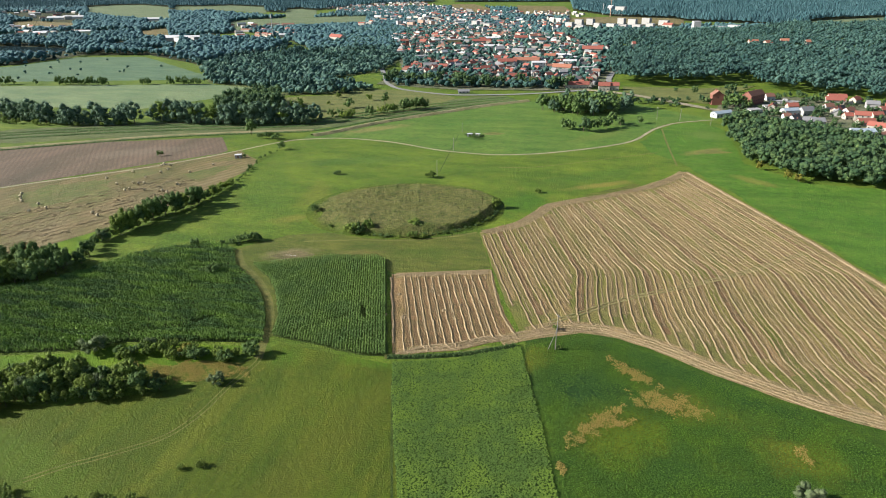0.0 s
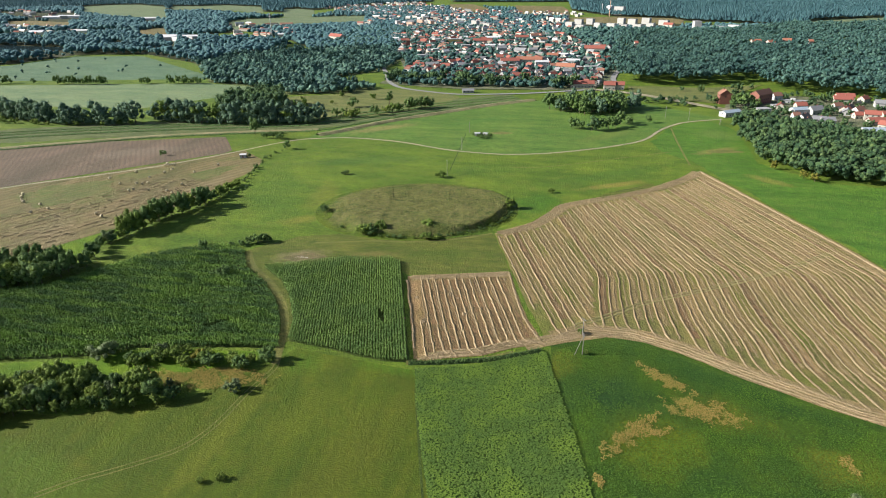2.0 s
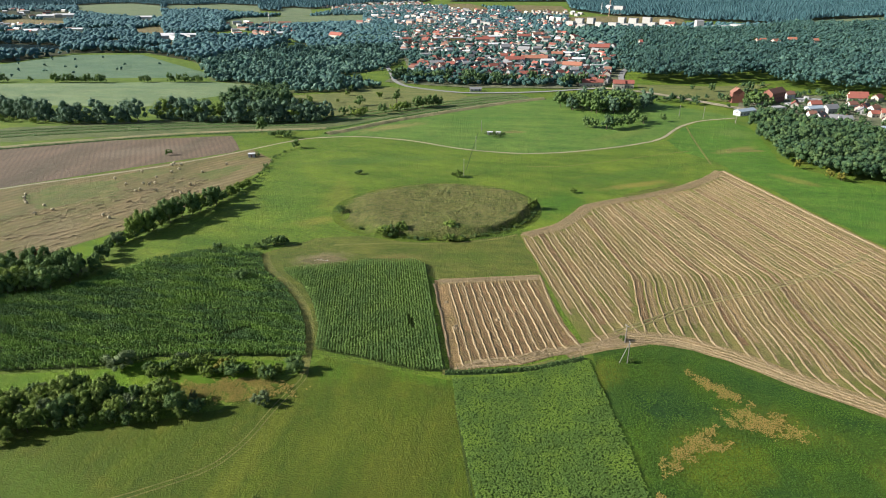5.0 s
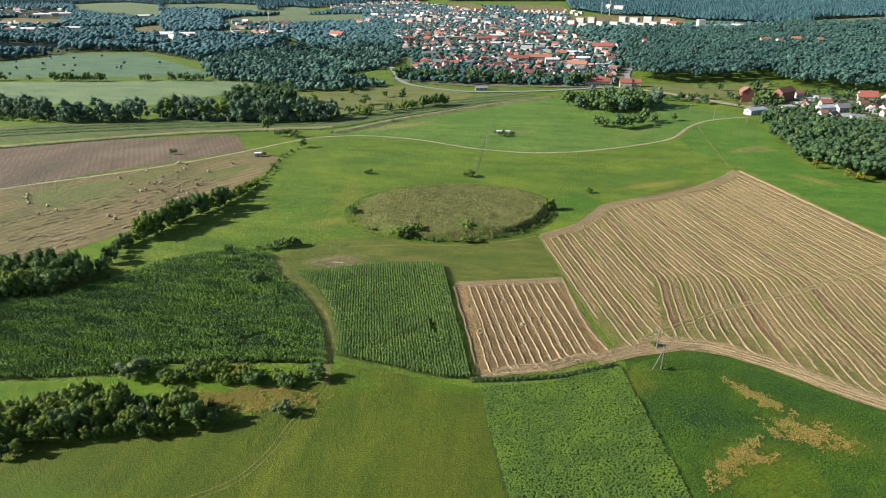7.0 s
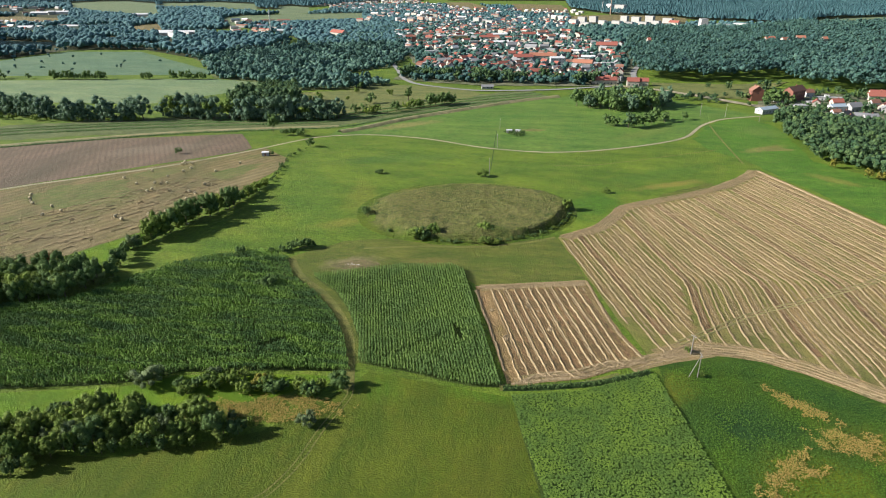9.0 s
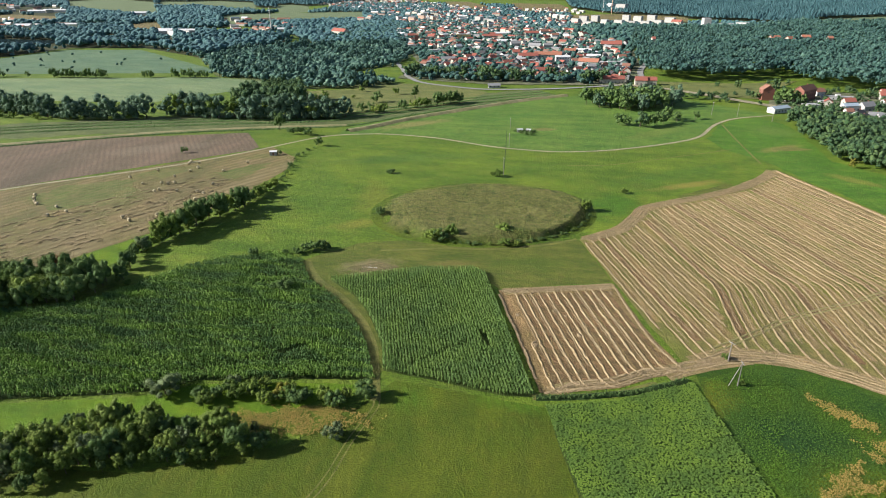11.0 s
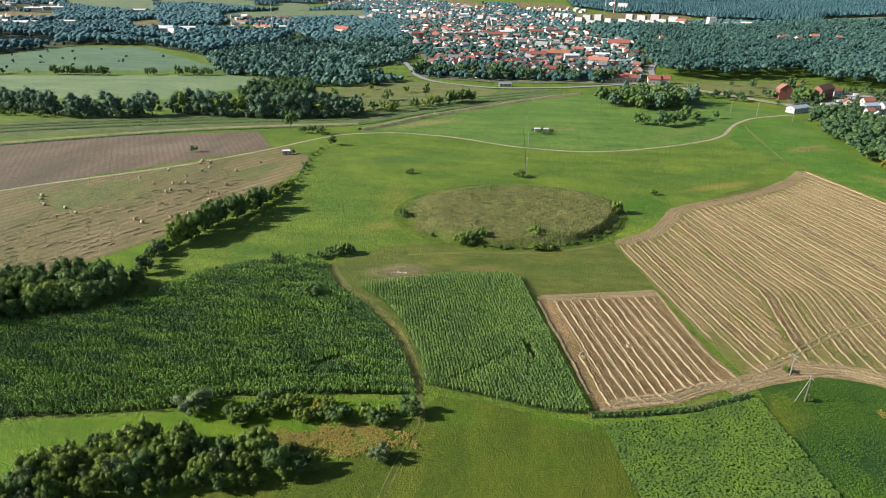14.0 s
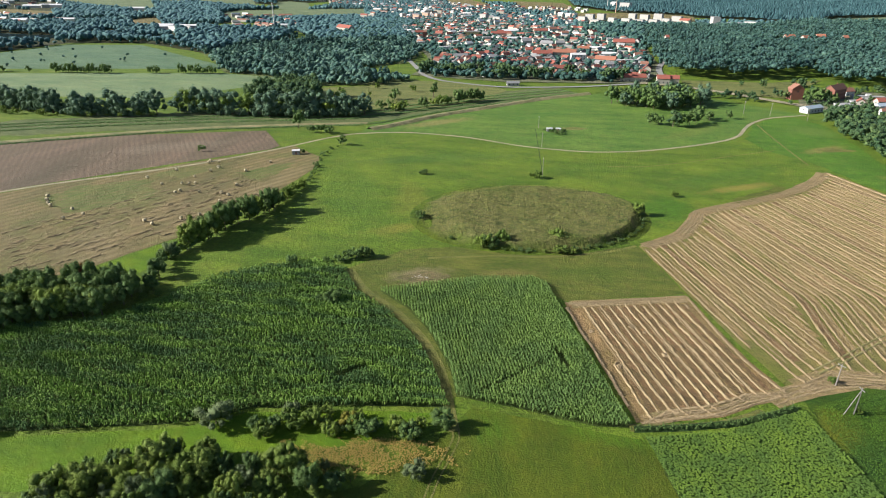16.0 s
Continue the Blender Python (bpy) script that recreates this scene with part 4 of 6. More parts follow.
grove("garden_trees", "rounded trees along the foot of the town", scatter([(-246, 750), (-141, 728), (-71, 738), (2, 744), (15, 760), (-60, 768), (-150, 778), (-245, 800)], 11, 68, 0.7), (9, 17), "grove", 68)
for x, y, h in [(148, 668, 13), (154, 664, 15), (160, 662, 13), (152, 658, 11), (143, 655, 8), (166, 660, 10)]:
    plant(x, y, h, "tree", False, "dark", 1.0, "", "trees by the brick building")
plant(145, 414, 6.5, "tree", False, "yellow", 1.1)
plant(140, 419, 7.0, "tree", False, "yellow", 1.0)
plant(128, 440, 6.5, "tree", False, "yellow", 1.0)
for line in ([(-655, 672), (-583, 684)], [(-548, 692), (-535, 694)], [(-511, 697), (-470, 704)], [(-740, 658), (-714, 668)], [(-690, 669), (-686, 670)]):
    for x, y in along(line, 6.0, 2.5):
        plant(x, y, rnd.uniform(7, 12), "bush", False, "dark", 0.7, "tall dark hedge bush between the meadows", "meadow hedge")

# ---- crops ----
def blades(name, pts, tall, count, reach, wide, mat, label, category, seed, droop=0.35):
    """Plants of arching blades. tall: an array of heights."""
    g = np.random.default_rng(seed)
    n = len(pts)
    z = height(pts[:, 0], pts[:, 1]) + 0.2
    verts, faces, k = [], [], 0
    for i in range(count):
        a = g.uniform(0, 2 * math.pi, n)
        d = np.stack([np.cos(a), np.sin(a)], 1)
        s = np.stack([-np.sin(a), np.cos(a)], 1) * (wide * g.uniform(0.7, 1.3, n))[:, None]
        f = (i + 0.5) / count
        h0 = tall * (0.3 + 0.55 * f)
        r = reach * g.uniform(0.7, 1.2, n) * (1.1 - 0.5 * f)
        p0 = np.column_stack([pts, z + h0])
        p1 = np.column_stack([pts + d * (r * 0.5)[:, None], z + h0 + tall * 0.17])
        p2 = np.column_stack([pts + d * r[:, None], z + h0 + tall * (0.17 - droop * g.uniform(0.4, 1.2, n))])
        s3 = np.column_stack([s, np.zeros(n)])
        verts.append(np.stack([p0 - 0.5 * s3, p0 + 0.5 * s3, p1 - s3, p1 + s3, p2], 1).reshape(-1, 3))
        b = k + 5 * np.arange(n)[:, None]
        faces += [b + (0, 1, 3), b + (0, 3, 2), b + (2, 3, 4)]
        k += 5 * n
    return tagged(new(name, mesh_from(name, np.concatenate(verts), np.concatenate(faces), mat)), label, category, kind="stuff")


def rows_in(poly, turn, spacing, step, seed, jitter=0.12):
    g = np.random.default_rng(seed)
    p = np.array(poly, float)
    c, s = math.cos(turn), math.sin(turn)
    q = p @ np.array([[c, -s], [s, c]])
    u, v = np.meshgrid(np.arange(q[:, 0].min(), q[:, 0].max(), spacing), np.arange(q[:, 1].min(), q[:, 1].max(), step))
    w = np.stack([u.ravel(), v.ravel()], 1) + g.normal(size=(u.size, 2)) * jitter
    w = w @ np.array([[c, s], [-s, c]])
    return w[inside(poly, w[:, 0], w[:, 1])]


def off_line(p, a, b, r):
    a, b = np.array(a, float), np.array(b, float)
    t = np.clip(((p - a) @ (b - a)) / ((b - a) @ (b - a)), 0, 1)
    return np.hypot(*(p - (a + t[:, None] * (b - a))).T) > r


TURN = math.atan2(-0.952, 0.305) + math.pi / 2
pa = rows_in(CORN_A, TURN, 0.85, 0.55, 21, 0.1)
edge = np.clip((np.hypot(pa[:, 0] + 112, pa[:, 1] - 190) - 14) / 20, 0, 1)[:, None]
pa = pa + np.random.default_rng(9).normal(size=pa.shape) * (0.08 + 0.42 * edge)
ha = 2.15 + 1.0 * np.array([0.6 * noise.noise((x * 0.05, y * 0.05, 0.0)) + noise.noise(((0.97 * x + 0.25 * y) * 0.06, (0.97 * y - 0.25 * x) * 0.3, 4.0)) for x, y in pa])
lane = np.min([np.hypot(pa[:, 0] - x, pa[:, 1] - y) for x, y in along([(-158, 245), (-148, 229), (-132, 216), (-121, 204), (-112, 190), (-106, 177), (-103, 171)], 2.0, 0)], 0)
ha *= 0.68 + 0.32 * smooth((lane - 2) / 6)
gap = off_line(pa, (-137, 178), (-131, 183), 1.1) & off_line(pa, (-128, 186), (-124, 189), 0.8)
pa, ha = pa[gap], ha[gap]
blades("maize_crop", pa, ha, 5, 0.68, 0.16, M["corn"], "tall green maize, uneven in height", "maize", 22)
pb = rows_in(CORN_B, TURN, 1.0, 0.5, 23, 0.1)
keep = off_line(pb, (-75.5, 203), (-71.5, 194.5), 0.8) & (off_line(pb, (-96, 178), (-78, 196), 0.9) | (np.random.default_rng(3).uniform(size=len(pb)) < 0.45))
pb = pb[keep]
blades("maize_crop", pb, 2.1 + 0.25 * np.array([noise.noise((x * 0.1, y * 0.1, 3.0)) for x, y in pb]), 6, 0.66, 0.125, M["corn_b"], "tall green maize in clear rows", "maize", 24)
pc = rows_in(BEET, math.atan2(-27, 7) + math.pi / 2, 0.56, 0.52, 25, 0.2)
hc = 0.42 + 0.2 * np.array([noise.noise((x * 0.1, y * 0.1, 2.0)) + noise.noise((x * 0.5, y * 0.5, 7.0)) for x, y in pc])
blades("beet_crop", pc, hc, 5, 0.46, 0.19, M["beet"], "broad-leaved green beet crop", "beet", 26, 0.25)

# rank green plants on the slope beside the beet and in the ditch below the stubble
ps = scatter([(-6, 189), (6, 197), (20, 200), (37, 194), (55, 183), (85, 168), (110, 145), (80, 70), (22, 86), (10, 120), (2.5, 150), (-4.5, 176)], 0.5, 27)
thick = np.array([noise.fractal((x * 0.07, y * 0.07, 4.0), 0.7, 2.0, 4) for x, y in ps]) + np.random.default_rng(28).uniform(-0.5, 0.5, len(ps))
ps = ps[thick > -0.35]
blades("rank_grass", ps, 0.2 + 0.25 * np.random.default_rng(29).uniform(size=len(ps)), 4, 0.3, 0.085, M["rank"], "rank green plants on the slope", "grass", 30, 0.3)
pd = np.array(along([(-55, 171.5), (-50, 172.6), (-38.7, 175.4), (-26.5, 179.6), (-16, 185.4), (-11, 188.4)], 0.22, 0.9))[:, :2]
blades("ditch_weeds", pd, 0.7 + 0.7 * np.random.default_rng(33).uniform(size=len(pd)), 5, 0.45, 0.12, M["dark"], "tall dark weeds in the ditch", "weeds", 34)

# tufts on the earthwork and dry weeds
tp = scatter([(mx + 1.0 * ma * math.cos(t), my + 1.0 * ma * math.sin(t)) for t in np.linspace(0, 6.2, 40)], 1.5, 31)
tu, tv = (tp[:, 0] - mx) * math.cos(mt) + (tp[:, 1] - my) * math.sin(mt), -(tp[:, 0] - mx) * math.sin(mt) + (tp[:, 1] - my) * math.cos(mt)
tr, ta = np.hypot(tu / ma, tv / mb), np.arctan2(tv / mb, tu / ma)
tp, tr, ta = tp[tr < 0.98], tr[tr < 0.98], ta[tr < 0.98]
tufts = blades("grass_tufts", tp, 0.55 + 0.25 * rng.uniform(size=len(tp)), 5, 0.4, 0.12, M["tuft"], "dry grass tufts on the earthwork", "grass", 32)
lift = np.repeat(mound_height(tr, ta), 5)
co = np.empty(len(tufts.data.vertices) * 3, np.float32)
tufts.data.vertices.foreach_get("co", co)
co = co.reshape(-1, 3)
co[:, 2] += np.tile(lift, 5)
tufts.data.vertices.foreach_set("co", co.ravel())
tufts.data.update()


# ---- straw rows ----
LOOSE = []


THIN = [[], []]


def windrow(line, wide, tall, seed, group, mat=None, label="long ridge of pale cut straw on stubble", joined=None):
    """A ridge of cut straw, lumpy and slightly winding; a thin one goes into the joined lists."""
    dense = []
    for (x0, y0), (x1, y1) in zip(line, line[1:]):
        k = max(1, int(math.hypot(x1 - x0, y1 - y0) / 0.75))
        dense += [(x0 + (x1 - x0) * i / k, y0 + (y1 - y0) * i / k) for i in range(k)]
    if len(dense) < 4:
        return
    prof = [(-0.5, -0.5), (-0.3, 0.55), (0.0, 1.0), (0.3, 0.6), (0.5, -0.5)]
    verts, faces = [], []
    for i, (x, y) in enumerate(dense):
        a, b = dense[max(0, i - 1)], dense[min(len(dense) - 1, i + 1)]
        l = math.hypot(b[0] - a[0], b[1] - a[1]) or 1
        nx, ny = -(b[1] - a[1]) / l, (b[0] - a[0]) / l
        sway = 0.45 * noise.noise((x * 0.09, y * 0.09, seed)) + 0.25 * noise.noise((x * 0.5, y * 0.5, seed))
        fat = 1 + 0.45 * noise.noise((x * 0.9, y * 0.9, seed + 9.0)) + 0.4 * noise.noise((x * 0.2, y * 0.2, seed + 4.0))
        end = min(1.0, i / 2, (len(dense) - 1 - i) / 2) * 0.9 + 0.1
        for u, h in prof:
            w = wide * (u + 0.16 * rnd.uniform(-1, 1)) * fat + sway
            px, py = x + nx * w, y + ny * w
            verts.append((px, py, float(height(px, py)) + 0.13 + tall * h * fat * end * rnd.uniform(0.55, 1.3) + 0.05 * rnd.uniform(-1, 1)))
    LOOSE.extend((x, y, wide) for x, y in dense)
    for i in range(len(dense) - 1):
        for k in range(4):
            q = i * 5 + k
            faces.append((q + 1, q, q + 5, q + 6))
    if joined:
        b = len(joined[0])
        joined[0].extend(verts)
        joined[1].extend(tuple(b + i for i in f) for f in faces)
        return
    tagged(new("straw_windrow", mesh_from("straw_windrow", verts, faces, mat or M["straw"])), label, "straw row", group)


def clipped(poly, line):
    """The longest run of a line inside an outline."""
    pts = []
    for (x0, y0), (x1, y1) in zip(line, line[1:]):
        k = max(1, int(math.hypot(x1 - x0, y1 - y0) / 2.0))
        pts += [(x0 + (x1 - x0) * i / k, y0 + (y1 - y0) * i / k) for i in range(k)]
    ok = inside(poly, [p[0] for p in pts], [p[1] for p in pts])
    best, run = [], []
    for p, good in zip(pts, ok):
        run = run + [p] if good else []
        best = run if len(run) > len(best) else best
    return best


def inset(poly, d):
    """Pull an outline inwards about d metres."""
    area = sum(x0 * y1 - x1 * y0 for (x0, y0), (x1, y1) in zip(poly, poly[1:] + poly[:1]))
    out, n = [], len(poly)
    for i, (x, y) in enumerate(poly):
        (x0, y0), (x1, y1) = poly[i - 1], poly[(i + 1) % n]
        l = math.hypot(x1 - x0, y1 - y0)
        s = d if area > 0 else -d
        out.append((x - (y1 - y0) / l * s, y + (x1 - x0) / l * s))
    return out


inner = inset(BIG, 6.6)
inner[0], inner[-3:] = (-40.5, 289), [(-5, 200.5), (-16.8, 219), (-27.2, 249)]
BESIDE = [(-200, 400), (60, 400), (60, 249), (9, 249), (9, 180), (-200, 180)]
BARE = [M["band"], None, M["brown"], M["band"], None, M["band"], M["band"]]


def straw_row(line, k):
    """One straw row with the bare strip beside it, cut to the field and hooked at its lower end."""
    run = clipped(inner, line)
    if len(run) < 8:
        return
    x, y = run[-1]
    if k % 3 and y < 225:
        run = run[:-1] + [(x + 0.8, y - 1.2), (x + 2.4, y - 2.0), (x + 4.2, y - 1.6)][: 1 + k % 3]
    windrow(run, 0.75, 0.29, k * 1.7, "straw rows on the large field", M["oldstraw"])
    windrow([(u + 2.0 + 0.3 * noise.noise((u * 0.1, k, 0)), v) for u, v in clipped(inner, line)[2:-4:3]], 0.34, 0.1, k * 1.9 + 5, "", joined=THIN)
    if BARE[k % 7]:
        base = clipped(inner, line)
        ribbon("stubble_band", [(u + 1.7, v) for u, v in base[:-3: max(1, len(base) // 14)]], 2.8 + 0.9 * noise.noise((k * 0.7, 0, 3)), BARE[k % 7], "bare band of stubble between regrowth", "stubble", 0.25, 0.0, "structure", 6.0)


for k in range(9):  # rows beside the small field, ending where the next ones begin
    x0 = -26.5 + 4.15 * k
    line = [(x0 - 0.34 * 110, 360), (x0 - 0.34 * 50, 300), (x0, 250), (x0 + 6.8, 230), (x0 + 14.5, 208), (x0 + 20, 194)]
    straw_row(clipped(BESIDE, line), k)
for k in range(38):  # rows that bend below the middle of the field
    x0 = 10.0 + 4.15 * k
    yk, f = 253 + 0.157 * (x0 - 10), min(1.0, k / 10)
    up = 0.31 + 0.07 * f
    straw_row([(x0 - up * 180, yk + 176), (x0 - up * 60, yk + 60), (x0 - up * 12 - 0.6, yk + 13), (x0 - 0.9, yk + 3.5), (x0, yk - 4), (x0 - 0.2 + 0.8 * f, yk - 18), (x0 + 0.6 + 1.4 * f, yk - 36), (x0 + 2 + 2.5 * f, yk - 50), (x0 + 6, yk - 66), (x0 + 15, yk - 95)], k + 9)
for d in (0.9, 2.4, 4.0, 5.6):
    ring = inset(BIG, d)
    windrow(ring[13:21], 0.8, 0.16, d * 5, "headland straw rows")
    windrow(ring[0:8], 0.7, 0.1, d * 5 + 3, "headland straw rows")
windrow(inset(BIG, 2.5)[7:12], 1.2, 0.35, 60, "headland straw rows")
ribbon("stubble_band", inset(BIG, 3.8)[12:21], 8.5, M["headland"], "bare headland of trampled stubble", "stubble", 0.24)
ribbon("stubble_band", inset(BIG, 3.4)[0:8], 7.5, M["headland"], "bare headland of trampled stubble", "stubble", 0.24)
ribbon("stubble_band", inset(BIG, 3.0)[7:12], 4.5, M["headland"], "bare headland of trampled stubble", "stubble", 0.24)
ribbon("stubble_band", [(-17, 190.5), (-9, 195.5), (0, 200.5), (10, 204.5)], 7.0, M["headland"], "pale trodden corner between the two harvested fields", "stubble", 0.3)
for d in (-2.2, -0.4, 1.5):
    windrow([(-16 + d * 0.4, 190.5 - d), (-8 + d * 0.4, 196 - d), (2, 201 - d), (11, 204 - d)], 0.7, 0.14, 33 + d, "headland straw rows")
inner = inset(SMALL, 4.4)
for k in range(16):
    x0 = -79 + 3.2 * k
    line = [(x0, 262), (x0 + 10, 232), (x0 + 26, 186), (x0 + 32, 168)]
    run = clipped(inner, line)
    if len(run) > 3:
        ribbon("stubble_band", run[:: max(1, len(run) // 8)] + [run[-1]], 1.9 if k < 10 else 1.2, M["brown"], "bare brown band beside the straw", "stubble", 0.3, 0.0, "structure", 6.0).location.x = 2.0
    if len(run) > 3:
        x, y = run[-1]
        hook = [(x + 0.9, y - 1.4), (x + 2.2, y - 2.4), (x + 4.0, y - 2.2)] if k % 3 != 1 else [(x + 0.4, y - 1.5)]
        x, y = run[0]
        run = ([(x + 3.0, y + 2.6), (x + 1.2, y + 2.2), (x + 0.3, y + 1.2)] if k % 3 == 0 else []) + run + hook
    windrow(run, 0.8, 0.3, k * 2.3 + 100, "straw rows on the small field")
    if k % 2 and len(run) > 12:
        windrow([(x - 0.95, y) for x, y in run[3:-4:3]], 0.35, 0.1, k * 1.3 + 150, "", joined=THIN)
for d in (0.6, 1.5, 2.5, 3.4, 4.4):
    ring = inset(SMALL, d)
    windrow(ring[4:9], 0.8, 0.22, d * 7 + 40, "headland straw rows")
    windrow(ring[0:2], 0.8, 0.13, d * 7 + 50, "headland straw rows")
ribbon("stubble_band", inset(SMALL, 2.6)[0:2], 5.0, M["headland"], "pale headland of the small field", "stubble", 0.31)
ribbon("stubble_band", inset(SMALL, 2.6)[4:9], 5.0, M["headland"], "pale headland of the small field", "stubble", 0.31)
windrow(inset(SMALL, 1.0)[1:5], 1.0, 0.2, 77, "headland straw rows")
windrow([(-72, 232), (-64, 208), (-55, 180)], 1.1, 0.4, 70, "headland straw rows")


def straw_heap(x, y, size, seed):
    """A ragged heap where the straw row bunched up."""
    g = np.random.default_rng(seed)
    v = BALL1[0] * (1 + 0.35 * g.uniform(-1, 1, (len(BALL1[0]), 1))) * (size, size * 1.5, size * 0.75)
    v[:, 2] = np.maximum(v[:, 2], -0.05)
    ob = tagged(new("straw_heap", mesh_from("straw_heap", v, BALL1[1], M["oldstraw"])), "ragged heap of bunched straw on stubble", "straw heap", "straw heaps on the small field")
    ob.location = (x, y, float(height(x, y)) + 0.08)


for k, (x, y, size) in enumerate([(-64, 217.5, 0.7), (-56.5, 199, 0.8), (-51, 222.5, 0.8), (-47, 220, 0.6), (-42.5, 208, 0.9), (-64.5, 200, 0.6), (-36.5, 213.5, 0.6)]):
    straw_heap(x, y, size, 300 + k)
tagged(new("scattered_straw", mesh_from("scattered_straw", *THIN, M["oldstraw"])), "thin lines of scattered straw on stubble", "straw", kind="stuff")
lp = np.array(LOOSE)
lg = np.random.default_rng(77)
lp = np.repeat(lp, 7, 0)
lx, ly = lp[:, 0] + lg.normal(size=len(lp)) * lp[:, 2] * 0.75 + 0.3, lp[:, 1] + lg.normal(size=len(lp)) * 0.6
la, ls = lg.uniform(0, 6.28, len(lp)), lg.uniform(0.1, 0.3, len(lp))
lz = height(lx, ly) + 0.22
tri = np.stack([np.stack([lx - ls * np.cos(la), ly - ls * np.sin(la), lz - 0.05], 1), np.stack([lx + ls * np.cos(la), ly + ls * np.sin(la), lz + lg.uniform(0.0, 0.12, len(lp))], 1),
                np.stack([lx - 0.4 * ls * np.sin(la), ly + 0.4 * ls * np.cos(la), lz + lg.uniform(0.02, 0.16, len(lp))], 1)], 1).reshape(-1, 3)
tagged(new("loose_straw", mesh_from("loose_straw", tri, np.arange(len(tri)).reshape(-1, 3), M["loose"])), "loose pale straw strewn beside the rows", "straw", kind="stuff")
ribbon("field_margin", [(-56, 172), (-43, 174.5), (-30, 178.5), (-20, 185)], 3.0, M["verge"], "strip of tall dry grass at the field edge", "verge", 0.2, 0.5)
ribbon("dark_ditch", [(-55, 171.5), (-50, 172.6), (-38.7, 175.4), (-26.5, 179.6), (-16, 185.4), (-11, 188.4)], 2.4, M["reeds"], "dark weedy ditch below the stubble", "ditch", 0.3, 0.9)


# ---- bales ----
def bale_mesh():
    bm = bmesh.new()
    bmesh.ops.create_cone(bm, cap_ends=True, segments=18, radius1=0.72, radius2=0.72, depth=1.25)
    bmesh.ops.bevel(bm, geom=[e for e in bm.edges if e.calc_face_angle(0) > 1], offset=0.1, segments=2, affect="EDGES")
    bmesh.ops.rotate(bm, verts=bm.verts, matrix=Matrix.Rotation(math.pi / 2, 3, "X"))
    for v in bm.verts:
        v.co += 0.03 * noise.noise_vector(v.co * 4)
        v.co.z = max(v.co.z, -0.68) + 0.68
    me = bpy.data.meshes.new("hay_bale")
    bm.to_mesh(me)
    bm.free()
    me.materials.append(M["bale"])
    return me


BALE = bale_mesh()
for x, y in [(-336, 296), (-332, 291), (-328, 287), (-324, 284), (-310, 282), (-300, 277), (-305, 270), (-266, 275), (-260, 272), (-305, 334), (-290, 325), (-297, 350), (-280, 328), (-275, 314), (-274, 317), (-275, 327), (-280, 341), (-273, 330), (-263, 317), (-287, 368), (-288, 372), (-281, 370), (-276, 360), (-277, 353), (-257, 357), (-249, 331), (-251, 318), (-246, 316), (-245, 306), (-228, 305), (-245, 287), (-241, 288), (-251, 281), (-251, 377)]:
    ob = tagged(new("hay_bale", BALE), "round straw bale lying on the mown field", "hay bale", "bales on the hay field")
    s = rnd.uniform(0.95, 1.15)
    ob.matrix_world = Matrix.LocRotScale((x, y, float(height(x, y)) + 0.2), Euler((0, 0, rnd.uniform(0, 3.1))), (s, s, s))
for k in range(330):
    a, f = rnd.uniform(-26, 34), rnd.uniform(-0.2, 1)
    x, y = -288 + 52 * f - 0.88 * a, 243 + 92 * f + 0.47 * a
    if rnd.random() < 0.75:
        a = round(a / 5.2) * 5.2
        x, y = -288 + 52 * f - 0.88 * a, 243 + 92 * f + 0.47 * a
    l = rnd.uniform(2.5, 8)
    if inside(inset(HAY, 3), [x, x + 0.47 * l], [y, y + 0.88 * l]).all():
        windrow([(x, y), (x + 0.25 * l, y + 0.45 * l), (x + 0.49 * l, y + 0.87 * l)], 0.8, 0.26, k * 3.1, "scattered hay rows", M["straw"], "short row of weathered hay on mown ground")


# ---- town ----
def paint(name, c, size=2.0, rough=0.85):
    return plain_mat(name, c, tuple(v * 0.85 for v in c), size, rough, 0.1, 0.0, 0.2)


WALLS = dict(
    cream=paint("cream plaster", (0.4, 0.375, 0.32)), white=paint("white plaster", (0.5, 0.5, 0.49)), grey=paint("grey plaster", (0.36, 0.355, 0.345)), ochre=paint("ochre plaster", (0.6, 0.36, 0.12)),
    brick=paint("red brick", (0.24, 0.105, 0.078), 0.6), salmon=paint("salmon plaster", (0.6, 0.38, 0.28)), yellow=paint("yellow plaster", (0.62, 0.45, 0.16)),
)
ROOFS = dict(
    red=paint("red roof tiles", (0.28, 0.095, 0.072), 0.8), orange=paint("orange roof tiles", (0.34, 0.145, 0.095), 0.8), grey=paint("grey roof sheets", (0.22, 0.22, 0.23), 1.2), white=paint("pale roof sheets", (0.55, 0.55, 0.56), 2.0, 0.5),
    flat=paint("bitumen roof", (0.3, 0.3, 0.3), 3.0), brown=paint("brown roof tiles", (0.22, 0.11, 0.08), 0.8), black=paint("black roof tiles", (0.05, 0.05, 0.055), 0.8), blue=paint("blue grey roof sheets", (0.3, 0.36, 0.42), 2.0, 0.5),
)
GLASS = plain_mat("window glass", (0.04, 0.05, 0.06), (0.03, 0.035, 0.045), 1.0, 0.15, 0.0)
STYLES = {  # wall, roof, pitched
    "r": ("cream", "red", True), "o": ("cream", "orange", True), "y": ("ochre", "red", True), "w": ("white", "brown", True), "g": ("grey", "grey", True), "G": ("cream", "black", True), "W": ("white", "white", True), "k": ("white", "black", True),
    "b": ("brick", "brown", True), "s": ("white", "blue", True), "f": ("white", "flat", False), "F": ("grey", "flat", False), "Y": ("yellow", "flat", False), "p": ("salmon", "flat", False),
}
